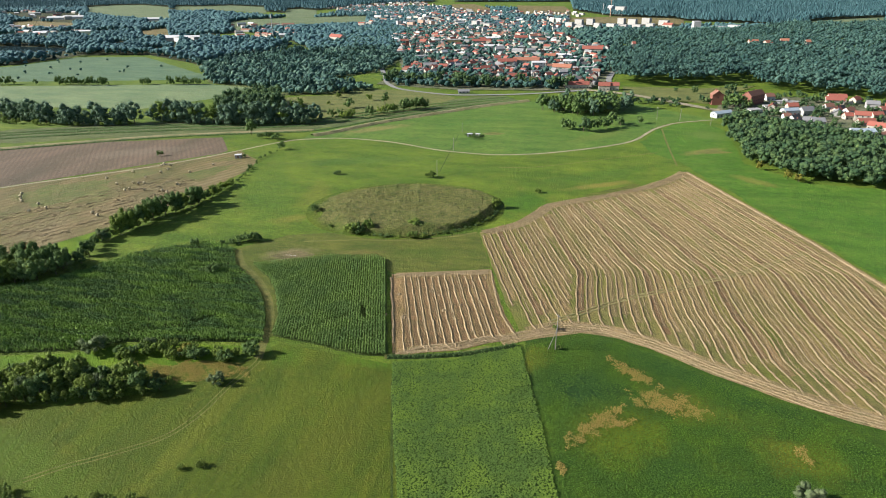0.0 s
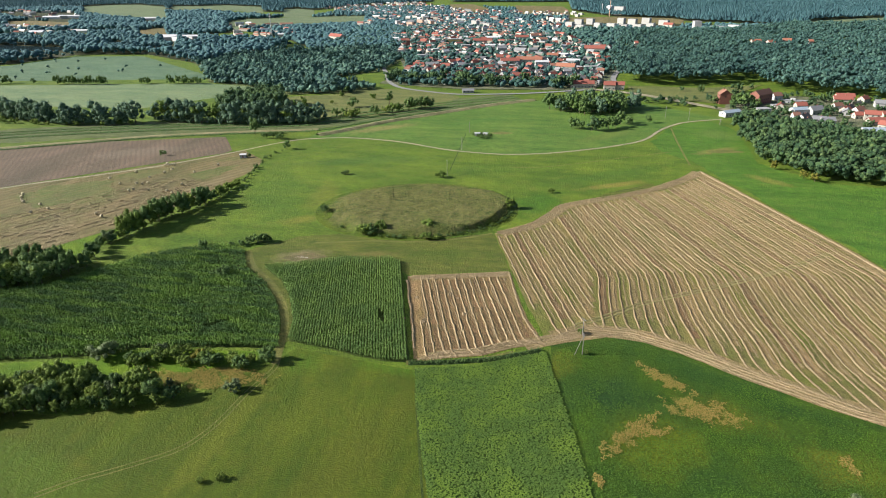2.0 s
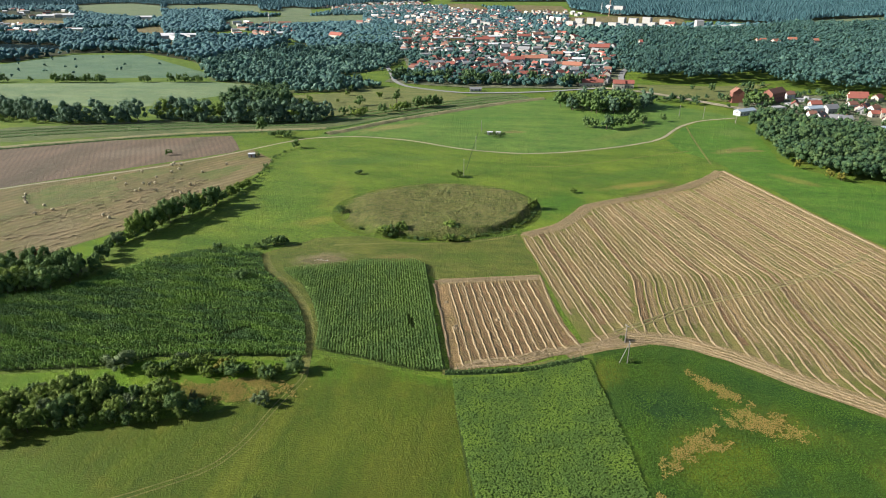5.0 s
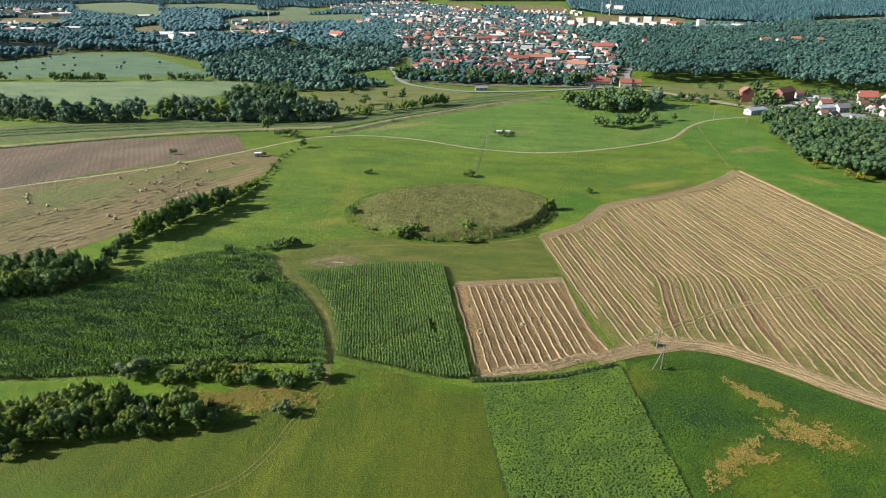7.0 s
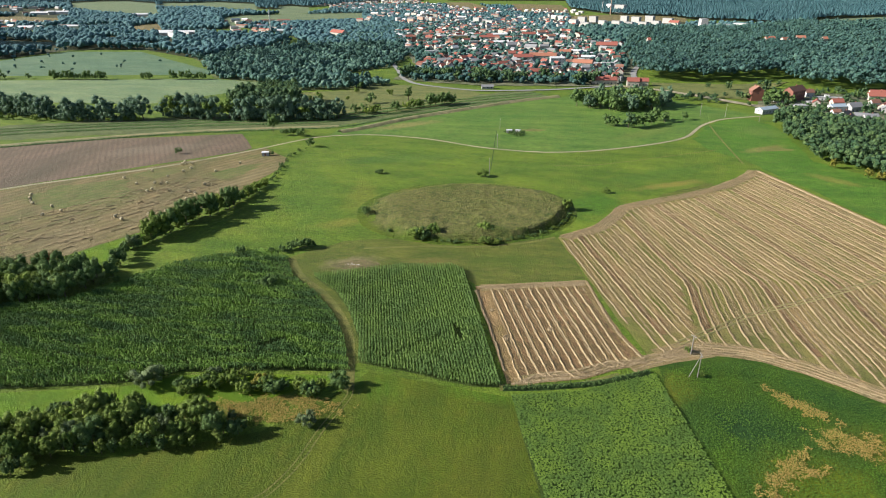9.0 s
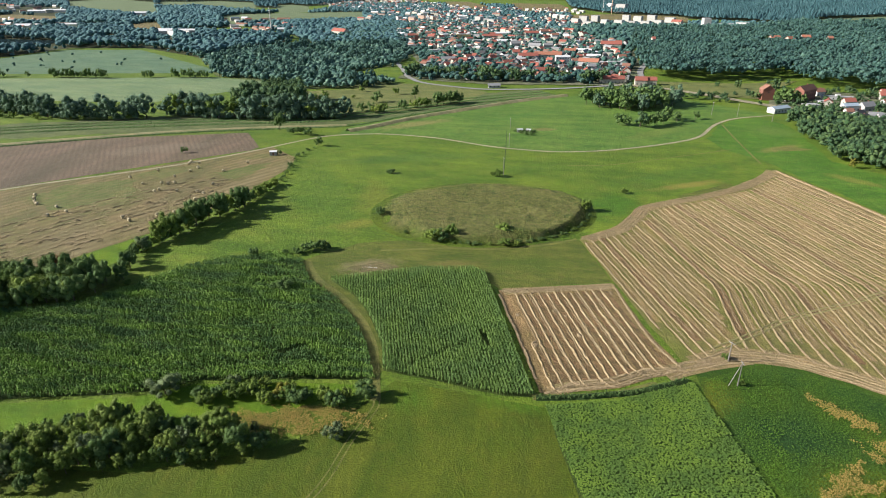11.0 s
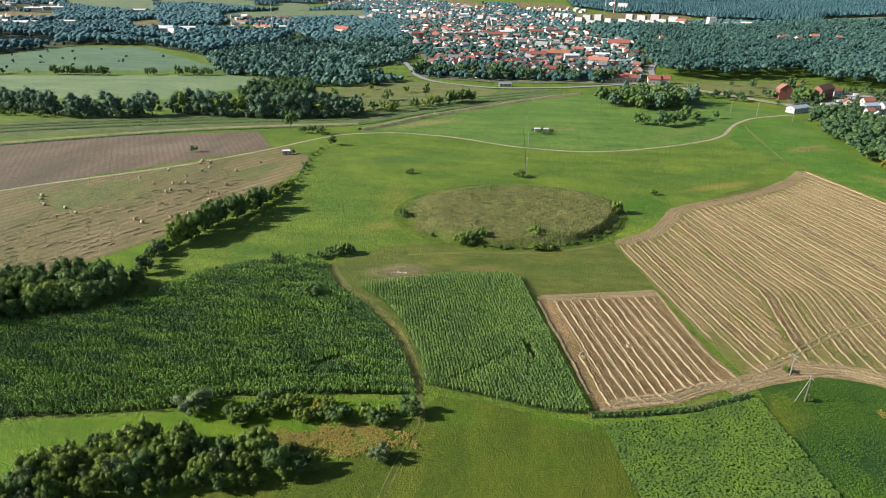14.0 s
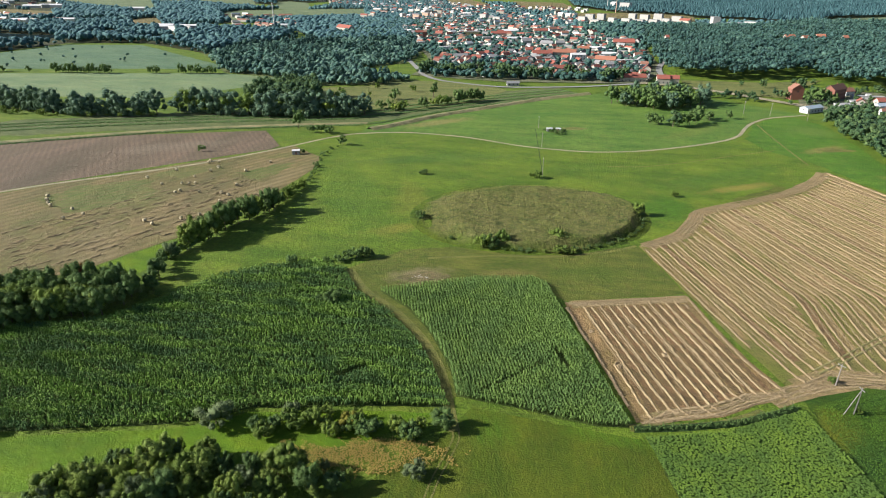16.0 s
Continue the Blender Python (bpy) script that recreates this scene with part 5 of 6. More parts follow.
WORDS = {"cream": "cream plastered", "white": "white plastered", "grey": "grey plastered", "ochre": "ochre plastered", "brick": "red brick", "salmon": "salmon plastered", "yellow": "yellow plastered",
         "red": "red tiled roof", "orange": "orange tiled roof", "brown": "brown tiled roof", "black": "black tiled roof", "blue": "blue grey roof"}


def boxes(name, items, mat):
    """One mesh of boxes, each (x0, y0, z0, x1, y1, z1)."""
    verts, faces = [], []
    for x0, y0, z0, x1, y1, z1 in items:
        b = len(verts)
        verts += [(x, y, z) for z in (z0, z1) for x, y in ((x0, y0), (x1, y0), (x1, y1), (x0, y1))]
        faces += [tuple(b + i for i in f) for f in ((3, 2, 1, 0), (4, 5, 6, 7), (0, 1, 5, 4), (1, 2, 6, 5), (2, 3, 7, 6), (3, 0, 4, 7))]
    return mesh_from(name, verts, faces, mat)


def house(x, y, w, d, h, turn, style, detail=True, group=""):
    """A building: walls with gables or a flat top, an overhanging roof, chimney and windows."""
    wall, roof, pitched = STYLES[style]
    big = h > 10.5 or w > 26
    root = new("apartment_block" if style in "FpY" and h > 9 else "house" if not big and style not in "fsW" else "building")
    words = "%s %s with %s" % (WORDS[wall], "block" if big else "house", WORDS.get(roof, "flat grey roof" if not pitched else "low grey sheet roof" if roof == "grey" else "pale sheet roof"))
    tagged(root, words, "building" if big else "house", group)
    a, b = w / 2, d / 2
    if pitched:
        top = h + b * (0.4 if style in "sW" else 0.75)
        verts = [(-a, -b, -0.5), (a, -b, -0.5), (a, b, -0.5), (-a, b, -0.5), (-a, -b, h), (a, -b, h), (a, b, h), (-a, b, h), (-a, 0, top), (a, 0, top)]
        faces = [(0, 1, 5, 4), (2, 3, 7, 6), (1, 2, 6, 9, 5), (3, 0, 4, 8, 7), (4, 5, 9, 8), (6, 7, 8, 9)]
        part("wall", mesh_from("wall", verts, faces, WALLS[wall]), root)
        e, s = 0.45, (top - h) / b
        rv = []
        for dz in (0.08, 0.36):
            for sx in (-a - e, a + e):
                rv += [(sx, -b - e, h - e * s + dz), (sx, 0, top + dz), (sx, b + e, h - e * s + dz)]
        rf = [(6, 7, 10, 9), (7, 8, 11, 10), (0, 3, 4, 1), (1, 4, 5, 2), (0, 6, 9, 3), (2, 5, 11, 8), (0, 1, 7, 6), (1, 2, 8, 7), (3, 9, 10, 4), (4, 10, 11, 5)]
        rp = part("roof", mesh_from("roof", rv, rf, ROOFS[roof]), root)
        if detail and style not in "sW":
            part("chimney", boxes("chimney", [(a * 0.3 - 0.4, 0.6, top - 1.2, a * 0.3 + 0.4, 1.3, top + 1.0)], WALLS["brick"]), rp, "brick chimney")
    else:
        part("wall", boxes("wall", [(-a, -b, -0.5, a, b, h)], WALLS[wall]), root)
        rp = part("roof", boxes("roof", [(-a - 0.2, -b - 0.2, h + 0.01, a + 0.2, b + 0.2, h + 0.4)], ROOFS[roof]), root)
        if detail and big:
            part("roof_box", boxes("roof_box", [(-2, -1.5, h + 0.4, 2, 1.5, h + 2.2)], WALLS[wall]), rp)
    if not detail and not pitched and h > 9:
        for f in range(4):
            z = 1.2 + f * h / 4
            part("window_band", boxes("window_band", [(-a + 0.8, -b - 0.04, z, a - 0.8, -b + 0.05, z + 0.8)], WALLS["cream"]), root)
    if detail:
        floors = max(1, int(h / 2.9))
        n = max(2, min(8, int(w / 3.6)))
        for f in range(floors):
            z = 1.0 + f * h / floors
            for side in (-1, 1):
                for i in range(n):
                    cx = -a + w * (i + 0.5) / n
                    part("window", window_mesh(1.1, 1.3), root).matrix_basis = Matrix.Translation((cx, side * b, z + 0.6))
        if pitched:
            for side in (-1, 1):
                part("window", window_mesh(1.0, 1.2), root).matrix_basis = Matrix.Translation((side * a, 0, h * 0.75)) @ Matrix.Rotation(math.pi / 2, 4, "Z")
    root.matrix_world = Matrix.LocRotScale((x, y, float(height(x, y))), Euler((0, 0, radians(turn))), None)
    return root


PANES = {}


def window_mesh(w, h):
    if (w, h) not in PANES:
        PANES[w, h] = boxes("window", [(-w / 2, -0.05, -h / 2, w / 2, 0.05, h / 2)], GLASS)
    return PANES[w, h]


OLD_TOWN = [
    (-161, 770, 11, 9, 5.5, 91, "y"), (-101, 771, 8, 10, 6, 96, "w"), (-79, 801, 26, 10, 6, 16, "r"), (-131, 862, 15, 10, 6, 31, "r"), (-156, 902, 13, 9, 7, 51, "r"), (-138, 840, 12, 9, 6, -9, "r"), (-170, 877, 12, 9, 7, 21, "g"),
    (-81, 933, 44, 12, 9, 3, "o"), (-108, 922, 32, 12, 8, 14, "r"), (-60, 895, 22, 11, 11, 11, "W"), (-26, 869, 30, 12, 9, -14, "o"), (-15, 786, 14, 10, 7, 71, "r"), (-3, 751, 32, 10, 5.5, 8, "r"), (16, 791, 11, 11, 10, 81, "r"),
]
OLD_TOWN_B = [
    (-40, 808, 11, 9, 7, 41, "r"), (-51, 1003, 20, 10, 7, 1, "o"), (-30, 1020, 28, 12, 6, -9, "W"), (13, 1079, 38, 14, 10, -1, "r"), (37, 1115, 14, 10, 9, 71, "w"), (-18, 937, 22, 12, 8, -4, "W"), (7, 885, 20, 12, 7, 16, "f"),
    (-242, 1181, 30, 13, 12, 11, "Y"), (-205, 1094, 16, 12, 11, 16, "F"), (-235, 884, 18, 9, 5, 11, "r"), (-214, 881, 22, 10, 6, 16, "g"), (-191, 868, 14, 9, 7, -4, "r"), (-248, 985, 36, 12, 6, 11, "f"), (28, 745, 15, 11, 6, 1, "r"),
]
MID_TOWN = [
    (39, 747, 13, 10, 6, 1, "r"), (-313, 1112, 7, 7, 16, 11, "b"), (-340, 1186, 16, 10, 8, 21, "r"), (-183, 1276, 40, 14, 6, 11, "W"), (-164, 1136, 32, 12, 6, 11, "W"), (-192, 1199, 42, 11, 8, 14, "r"), (-124, 1262, 30, 11, 9, 14, "r"),
    (-138, 1063, 18, 12, 10, 21, "g"), (-301, 1182, 16, 10, 8, -19, "r"), (-79, 1206, 14, 10, 11, 11, "w"), (-102, 1288, 18, 11, 10, 21, "w"), (-128, 963, 12, 10, 8, 11, "r"), (-178, 989, 14, 9, 7, 41, "g"), (-105, 1045, 24, 11, 9, -24, "g"),
]
MID_TOWN_B = [
    (-117, 814, 9, 8, 5, 11, "w"), (-58, 833, 14, 9, 6, 26, "g"), (-68, 777, 10, 8, 5, 11, "w"), (-95, 847, 12, 9, 6, -9, "r"), (-165, 748, 9, 8, 5, 41, "w"), (-129, 698, 15, 6, 2.8, 15, "g"), (-193, 791, 10, 8, 5, 31, "g"),
    (-23, 839, 12, 9, 7, 11, "g"), (-7, 852, 11, 9, 7, 51, "o"), (20, 932, 12, 10, 8, 11, "w"), (31, 983, 10, 9, 6, 31, "r"), (-113, 887, 11, 9, 7, -19, "g"), (-153, 837, 10, 8, 6, 11, "r"), (-240, 854, 10, 8, 5, 11, "r"),
]
BLOCKS = [
    (-41, 1572, 36, 11, 14, 11, "F"), (-15, 1497, 40, 11, 13, 11, "F"), (24, 1548, 34, 11, 14, 1, "F"), (54, 1537, 38, 11, 14, 11, "F"), (79, 1510, 34, 11, 14, 19, "F"), (110, 1514, 38, 11, 14, 11, "F"), (141, 1549, 34, 11, 14, 11, "F"),
    (179, 1539, 42, 12, 12, 11, "r"), (233, 1503, 46, 16, 22, -39, "F"), (289, 1555, 60, 20, 8, 11, "f"), (330, 1592, 50, 14, 8, 11, "f"), (144, 1703, 40, 11, 15, 11, "F"), (84, 1714, 34, 11, 14, 11, "F"), (109, 1679, 40, 11, 14, 11, "F"),
]
BLOCKS_B = [
    (7, 1684, 36, 11, 14, 11, "F"), (-21, 1662, 38, 11, 14, 16, "F"), (183, 1672, 44, 12, 12, 11, "F"), (94, 2060, 60, 16, 24, 11, "F"), (68, 2173, 30, 20, 18, 11, "W"), (-428, 1552, 30, 11, 14, 31, "p"), (-421, 1626, 30, 11, 14, 31, "p"),
    (-469, 1582, 30, 11, 14, -9, "F"), (-385, 1594, 30, 11, 14, -9, "p"), (-495, 1229, 74, 14, 9, 13, "r"), (-823, 1179, 60, 14, 9, 15, "f"), (-808, 1205, 50, 12, 8, 15, "F"), (-269, 1574, 34, 12, 16, 11, "F"), (-234, 1545, 40, 12, 12, 11, "F"),
]
EAST = [
    (139, 678, 13, 15, 13, 96, "b"), (175, 684, 34, 14, 13, 46, "b"), (134, 618, 28, 11, 5, 36, "s"), (167, 639, 18, 12, 5, 21, "f"), (186, 653, 11, 9, 6, 71, "r"), (198, 637, 22, 12, 6, 21, "s"), (186, 663, 16, 10, 4, 21, "f"),
    (190, 587, 13, 10, 5, 31, "k"), (203, 598, 14, 10, 5, -9, "g"), (194, 559, 14, 10, 5, 41, "g"), (255, 698, 24, 11, 6, -1, "r"), (241, 647, 12, 10, 5, 41, "r"), (207, 690, 40, 8, 4, -4, "f"), (160, 670, 14, 10, 5, 11, "f"),
]
EAST_B = [
    (262, 713, 24, 11, 6, 1, "r"), (276, 703, 14, 10, 6, 41, "r"), (284, 682, 16, 10, 6, -9, "g"), (284, 655, 13, 10, 6, 21, "r"), (251, 645, 13, 9, 6, 31, "w"), (239, 638, 14, 10, 5, 71, "g"), (205, 658, 14, 10, 6, 11, "r"),
    (212, 638, 18, 12, 6, 26, "g"), (192, 601, 12, 10, 6, 36, "k"), (209, 595, 16, 10, 5, 11, "g"), (233, 562, 26, 13, 5, 6, "s"), (221, 537, 11, 9, 6, 41, "k"), (243, 624, 10, 9, 5, 11, "r"), (250, 602, 20, 11, 4, 11, "r"),
]
EAST_C = [
    (243, 545, 13, 10, 6, 21, "w"), (267, 578, 16, 10, 6, 11, "g"), (305, 664, 14, 10, 6, 31, "r"), (299, 615, 14, 10, 6, -9, "r"), (282, 624, 12, 9, 6, 51, "w"), (268, 628, 13, 9, 6, 11, "r"), (240, 666, 12, 9, 5, 21, "w"),
    (189, 614, 9, 8, 5, 11, "w"), (272, 1146, 30, 11, 10, 11, "o"), (291, 1133, 24, 12, 10, 31, "o"), (325, 1168, 26, 11, 9, 1, "o"), (357, 1156, 14, 10, 8, 11, "o"), (79, 1098, 10, 10, 14, 11, "r"), (196, 708, 13, 10, 6, 21, "w"),
]
TAKEN = []
for group, rows in (("old town houses", OLD_TOWN), ("old town houses", OLD_TOWN_B), ("town houses", MID_TOWN), ("town houses", MID_TOWN_B), ("apartment blocks", BLOCKS), ("apartment blocks", BLOCKS_B), ("eastern houses", EAST), ("eastern houses", EAST_B), ("eastern houses", EAST_C)):
    for x, y, w, d, h, turn, style in rows:
        if group == "eastern houses":
            w, d, h = (w * 0.7, d * 0.72, h * 0.78) if y < 1000 else (w * 0.5, d * 0.8, 16)
        if group == "apartment blocks":
            w, d, turn = w * 0.55, d * 0.9, turn - 48
        if "town" in group:
            w, d, h = w * 0.85, d * 0.82, h * 0.9
        house(x, y, w, d, h, turn, style, y < 1000 and group != "apartment blocks", group)
        TAKEN.append((x, y, max(w, d) * (0.52 if y < 1000 or x < 200 else 0.4)))


def infill(poly, spacing, seed, keep, styles, small, group, turn=11):
    for x, y in scatter(poly, spacing, seed, keep):
        w, d = rnd.uniform(*small), rnd.uniform(5.5, 8.0)
        if all(math.hypot(x - a, y - b) > r + w * 0.45 for a, b, r in TAKEN):
            house(x, y, w, d, rnd.uniform(3.6, 7.0), turn + rnd.choice((0, 90, 75, 50, 30, -25, -50)), rnd.choice(styles), y < 850, group)
            TAKEN.append((x, y, w * 0.6))


infill([(-245, 830), (-150, 775), (-60, 765), (15, 760), (28, 850), (20, 960), (-60, 985), (-180, 960), (-240, 960)], 12, 41, 0.68, "rrgGwFkgrwkgG", (6, 9.5), "old town houses")
infill([(240, 560), (300, 540), (330, 640), (300, 700), (250, 690), (225, 620)], 20, 47, 0.7, "rrgwk", (10, 15), "eastern houses")


# ---- far woods, fields and roads ----
FAR_FIELDS = (
    ([(-2187, 2499), (-2172, 2642), (-2058, 2692), (-1773, 2498), (-1531, 2153), (-1225, 1721), (-1318, 1742), (-1445, 1789), (-1743, 1989)], "distant", "pale meadow between distant woods"),
    ([(-1776, 2544), (-1637, 2543), (-1569, 2635), (-1319, 2498), (-1109, 2100), (-1337, 2244), (-1373, 2132), (-1464, 2096)], "distant", "pale meadow between distant woods"),
    ([(-1015, 1695), (-1014, 1807), (-902, 1886), (-690, 1973), (-581, 1662), (-743, 1552), (-803, 1457), (-851, 1419)], "distant", "long pale meadow beyond the works"),
    ([(-1134, 2302), (-1111, 2377), (-992, 2268), (-852, 1948), (-884, 1891), (-931, 1889)], "distant", "small green clearing"),
    ([(-1082, 1399), (-1089, 1463), (-1061, 1482), (-869, 1212), (-884, 1185), (-916, 1182)], "hay", "small dry clearing"),
    ([(-571, 2715), (-473, 2713), (-352, 2384), (-288, 1963), (-361, 2078), (-463, 2208)], "hay", "pale grain field beyond the town"),
    ([(-285, 2620), (-93, 2536), (-62, 2254), (-51, 1917), (-136, 1967), (-221, 2050)], "hay", "pale grain field before the forest"),
    ([(-59, 1928), (95, 1983), (230, 1921), (252, 1858), (225, 1597), (190, 1561), (80, 1623), (-49, 1652)], "hay", "pale strip of field behind the blocks"),
    ([(553, 1836), (673, 1923), (790, 1993), (661, 1659), (570, 1620), (478, 1581)], "distant", "light clearing in the forest"),
    ([(-1727, 1648), (-1691, 1696), (-1497, 1641), (-1282, 1404), (-1394, 1396), (-1443, 1374)], "hay", "pale dry field by the distant halls"),
)
OPEN += [p for p, _, _ in FAR_FIELDS] + [LAKE] + [[(x * k, y * k) for x, y in LAKE] for k in (0.96, 0.92)]


def hamlet(name, label, poly, spacing, seed, wide, tall, keep=0.8, white=0.4):
    """Distant small buildings, too many to count: gabled boxes with walls and roofs."""
    g = random.Random(seed)
    verts, faces, slots = [], [], []
    for x, y in scatter(poly, spacing, seed, keep):
        a, b, h = g.uniform(*wide) / 2, g.uniform(2.8, 4.5), g.uniform(*tall)
        if any(math.hypot(x - u, y - v) < r + a for u, v, r in TAKEN):
            continue
        c, s = math.cos(g.choice((-0.9, 0.2, 0.7))), 0
        s = math.sqrt(1 - c * c) * g.choice((-1, 1))
        k, top = len(verts), h + g.choice((0.3, 2.0, 3.0))
        pts = [(-a, -b, -0.5), (a, -b, -0.5), (a, b, -0.5), (-a, b, -0.5), (-a, -b, h), (a, -b, h), (a, b, h), (-a, b, h), (-a, 0, top), (a, 0, top)]
        verts += [(x + c * u - s * v, y + s * u + c * v, z) for u, v, z in pts]
        for f in ((0, 1, 5, 4), (2, 3, 7, 6), (1, 2, 6, 9, 5), (3, 0, 4, 8, 7)):
            faces.append(tuple(k + i for i in f))
            slots.append(0)
        roof = 1 if g.random() < white else g.choice((2, 3, 4, 2, 3))
        for f in ((4, 5, 9, 8), (6, 7, 8, 9)):
            faces.append(tuple(k + i for i in f))
            slots.append(roof)
        TAKEN.append((x, y, a * 1.3))
    me = mesh_from(name, verts, faces)
    for m in (WALLS["cream"], ROOFS["white"], ROOFS["red"], ROOFS["grey"], ROOFS["brown"]):
        me.materials.append(m)
    me.polygons.foreach_set("material_index", slots)
    tagged(new(name, me), label, "houses", kind="stuff")


SUBURB = [(-1110, 2457), (-1013, 2824), (-845, 2982), (-556, 2538), (-306, 1965), (-390, 1865), (-574, 1902), (-738, 2054), (-890, 2236)]
SUBURB_B = [(-500, 2383), (-322, 2185), (-208, 2188), (-78, 2192), (-4, 2081), (-3, 1979), (-231, 1920), (-400, 1911)]
WEST = [(-1605, 1492), (-1430, 1524), (-1187, 1358), (-1198, 1271), (-1246, 1239), (-1412, 1307)]
WEST_B = [(-2352, 2205), (-2082, 2138), (-1918, 2143), (-1573, 1775), (-1735, 1741), (-2139, 2002)]
WORKS = [(-940, 1581), (-773, 1631), (-588, 1235), (-644, 1206), (-742, 1241)]
MIDDLE = [(-522, 1727), (-381, 1820), (-59, 1758), (3, 1442), (-86, 1311), (-244, 1418), (-390, 1378)]
hamlet("far_houses", "distant pale houses at the edge of town", SUBURB, 27, 201, (8, 16), (4, 7), 0.62, 0.3)
hamlet("far_houses", "distant pale houses at the edge of town", SUBURB_B, 27, 202, (8, 15), (4, 7), 0.6, 0.3)
hamlet("far_houses", "distant houses of the western village", WEST, 26, 203, (9, 20), (4, 6.5), 0.7, 0.35)
hamlet("far_houses", "distant blocks and halls between woods", WEST_B, 46, 204, (10, 26), (5, 10), 0.5, 0.5)
hamlet("far_houses", "low pale works halls and sheds", WORKS, 30, 205, (12, 36), (4, 7), 0.7, 0.35)
hamlet("far_houses", "larger houses behind the old town", [(-300, 1000), (20, 985), (45, 1110), (-50, 1380), (-260, 1500), (-420, 1300), (-330, 1110)], 24, 208, (9, 15), (5, 9), 0.6, 0.25)
hamlet("far_houses", "houses and blocks at the back of town", [(-560, 1520), (-260, 1600), (-60, 1560), (-50, 1860), (-300, 1830), (-640, 1900)], 38, 209, (12, 24), (5, 11), 0.6, 0.3)
hamlet("far_houses", "houses and blocks behind the old town", MIDDLE, 19, 206, (6, 12), (4, 8), 0.6, 0.15)
hamlet("far_houses", "small houses behind the old town", [(-300, 1000), (20, 985), (45, 1110), (-50, 1380), (-260, 1500), (-420, 1300), (-330, 1110)], 14, 207, (5.5, 9.5), (3.5, 7), 0.6, 0.15)
for x, y, w, d, h in ((-866, 1208, 40, 22, 6), (-815, 1212, 34, 20, 6), (-1262, 1278, 34, 18, 6), (-1676, 1775, 60, 16, 6), (-1655, 1822, 70, 16, 6), (-1186, 1329, 34, 12, 6), (-1302, 1743, 45, 16, 6)):
    house(x, y, w, d, h, 12, "W", False, "distant halls")
    TAKEN.append((x, y, w * 0.5))
    OPEN.append([(x - w * 0.5, y + 10), (x + w * 0.5, y + 10), (x * 0.9 + w * 0.45, y * 0.9), (x * 0.9 - w * 0.45, y * 0.9)])
OPEN += [[(x * 0.97, y * 0.97) for x, y in p] for p in (WEST_B,)]
CLEAR = TAKEN + [(-740, 1010, 40), (-900, 1080, 30)]
TOWN_WOOD = [(46, 1040), (43, 1011), (37, 817), (55, 775), (136, 785), (191, 830), (217, 762), (278, 740), (305, 700), (500, 760), (640, 1000), (400, 1060), (200, 1040)]
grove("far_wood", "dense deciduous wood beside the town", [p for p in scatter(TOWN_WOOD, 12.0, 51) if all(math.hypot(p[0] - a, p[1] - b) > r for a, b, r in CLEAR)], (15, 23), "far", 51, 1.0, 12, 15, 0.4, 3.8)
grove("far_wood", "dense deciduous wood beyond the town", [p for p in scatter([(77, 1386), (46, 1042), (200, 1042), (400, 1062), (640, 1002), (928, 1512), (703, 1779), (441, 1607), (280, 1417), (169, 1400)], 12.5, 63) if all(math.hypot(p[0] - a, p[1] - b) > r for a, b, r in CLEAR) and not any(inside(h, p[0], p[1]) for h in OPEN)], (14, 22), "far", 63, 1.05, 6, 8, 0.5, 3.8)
woods("town_trees", "trees before the apartment blocks", [(46, 1100), (77, 1390), (200, 1400), (280, 1417), (340, 1500), (60, 1500), (-50, 1470), (-50, 1390)], 8.5, 12, "far", 60, 4, 0.85, CLEAR, 1, False)
GARDENS = [(-466, 715), (-532, 806), (-595, 880), (-533, 1008), (-432, 1058), (-331, 1110), (-294, 1015), (-278, 919), (-279, 837), (-307, 801), (-326, 769), (-242, 706), (-262, 675), (-333, 650), (-383, 690)]
woods("garden_trees", "garden trees and scrub between meadow and town", GARDENS, 7.0, 8, "garden", 52, 12, 0.78, CLEAR, 3, False)
grove("garden_trees", "tall rounded trees between the gardens", scatter(GARDENS, 22, 69, 0.6), (11, 18), "far", 69, 0.95, 12, 18, 0.42, 2.5)
field("garden_ground", GARDENS, M["reed"], "grassy garden ground under the trees", "ground", 0.45, 40, 20, 2)
woods("far_wood", "wood behind the haze-tinted meadow", [(-1032, 720), (-879, 831), (-864, 949), (-741, 969), (-576, 868), (-540, 1024), (-566, 1173), (-804, 1231), (-1079, 1329), (-1247, 1191), (-1370, 947)], 11, 14, "farhaze", 53, 6, 0.95, CLEAR, 2)
woods("far_wood", "distant hazy woodland", [(-1487, 1033), (-1347, 1291), (-1146, 1417), (-861, 1302), (-744, 1508), (-772, 1796), (-1115, 1972), (-1448, 2210), (-1627, 2042), (-2116, 2400), (-2334, 2284), (-2616, 1859)], 12.5, 13, "farhaze", 54, 0, 0.85, CLEAR)
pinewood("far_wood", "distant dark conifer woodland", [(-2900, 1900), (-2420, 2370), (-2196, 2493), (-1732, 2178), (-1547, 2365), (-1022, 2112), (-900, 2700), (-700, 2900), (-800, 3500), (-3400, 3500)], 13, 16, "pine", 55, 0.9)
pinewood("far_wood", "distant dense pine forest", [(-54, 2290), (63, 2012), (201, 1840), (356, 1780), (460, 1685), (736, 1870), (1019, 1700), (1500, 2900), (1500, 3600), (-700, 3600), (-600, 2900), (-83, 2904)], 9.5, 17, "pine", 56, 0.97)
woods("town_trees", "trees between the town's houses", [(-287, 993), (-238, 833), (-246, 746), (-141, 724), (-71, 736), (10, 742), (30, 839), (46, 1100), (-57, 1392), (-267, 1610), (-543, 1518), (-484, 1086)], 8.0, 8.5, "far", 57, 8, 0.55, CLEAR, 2)
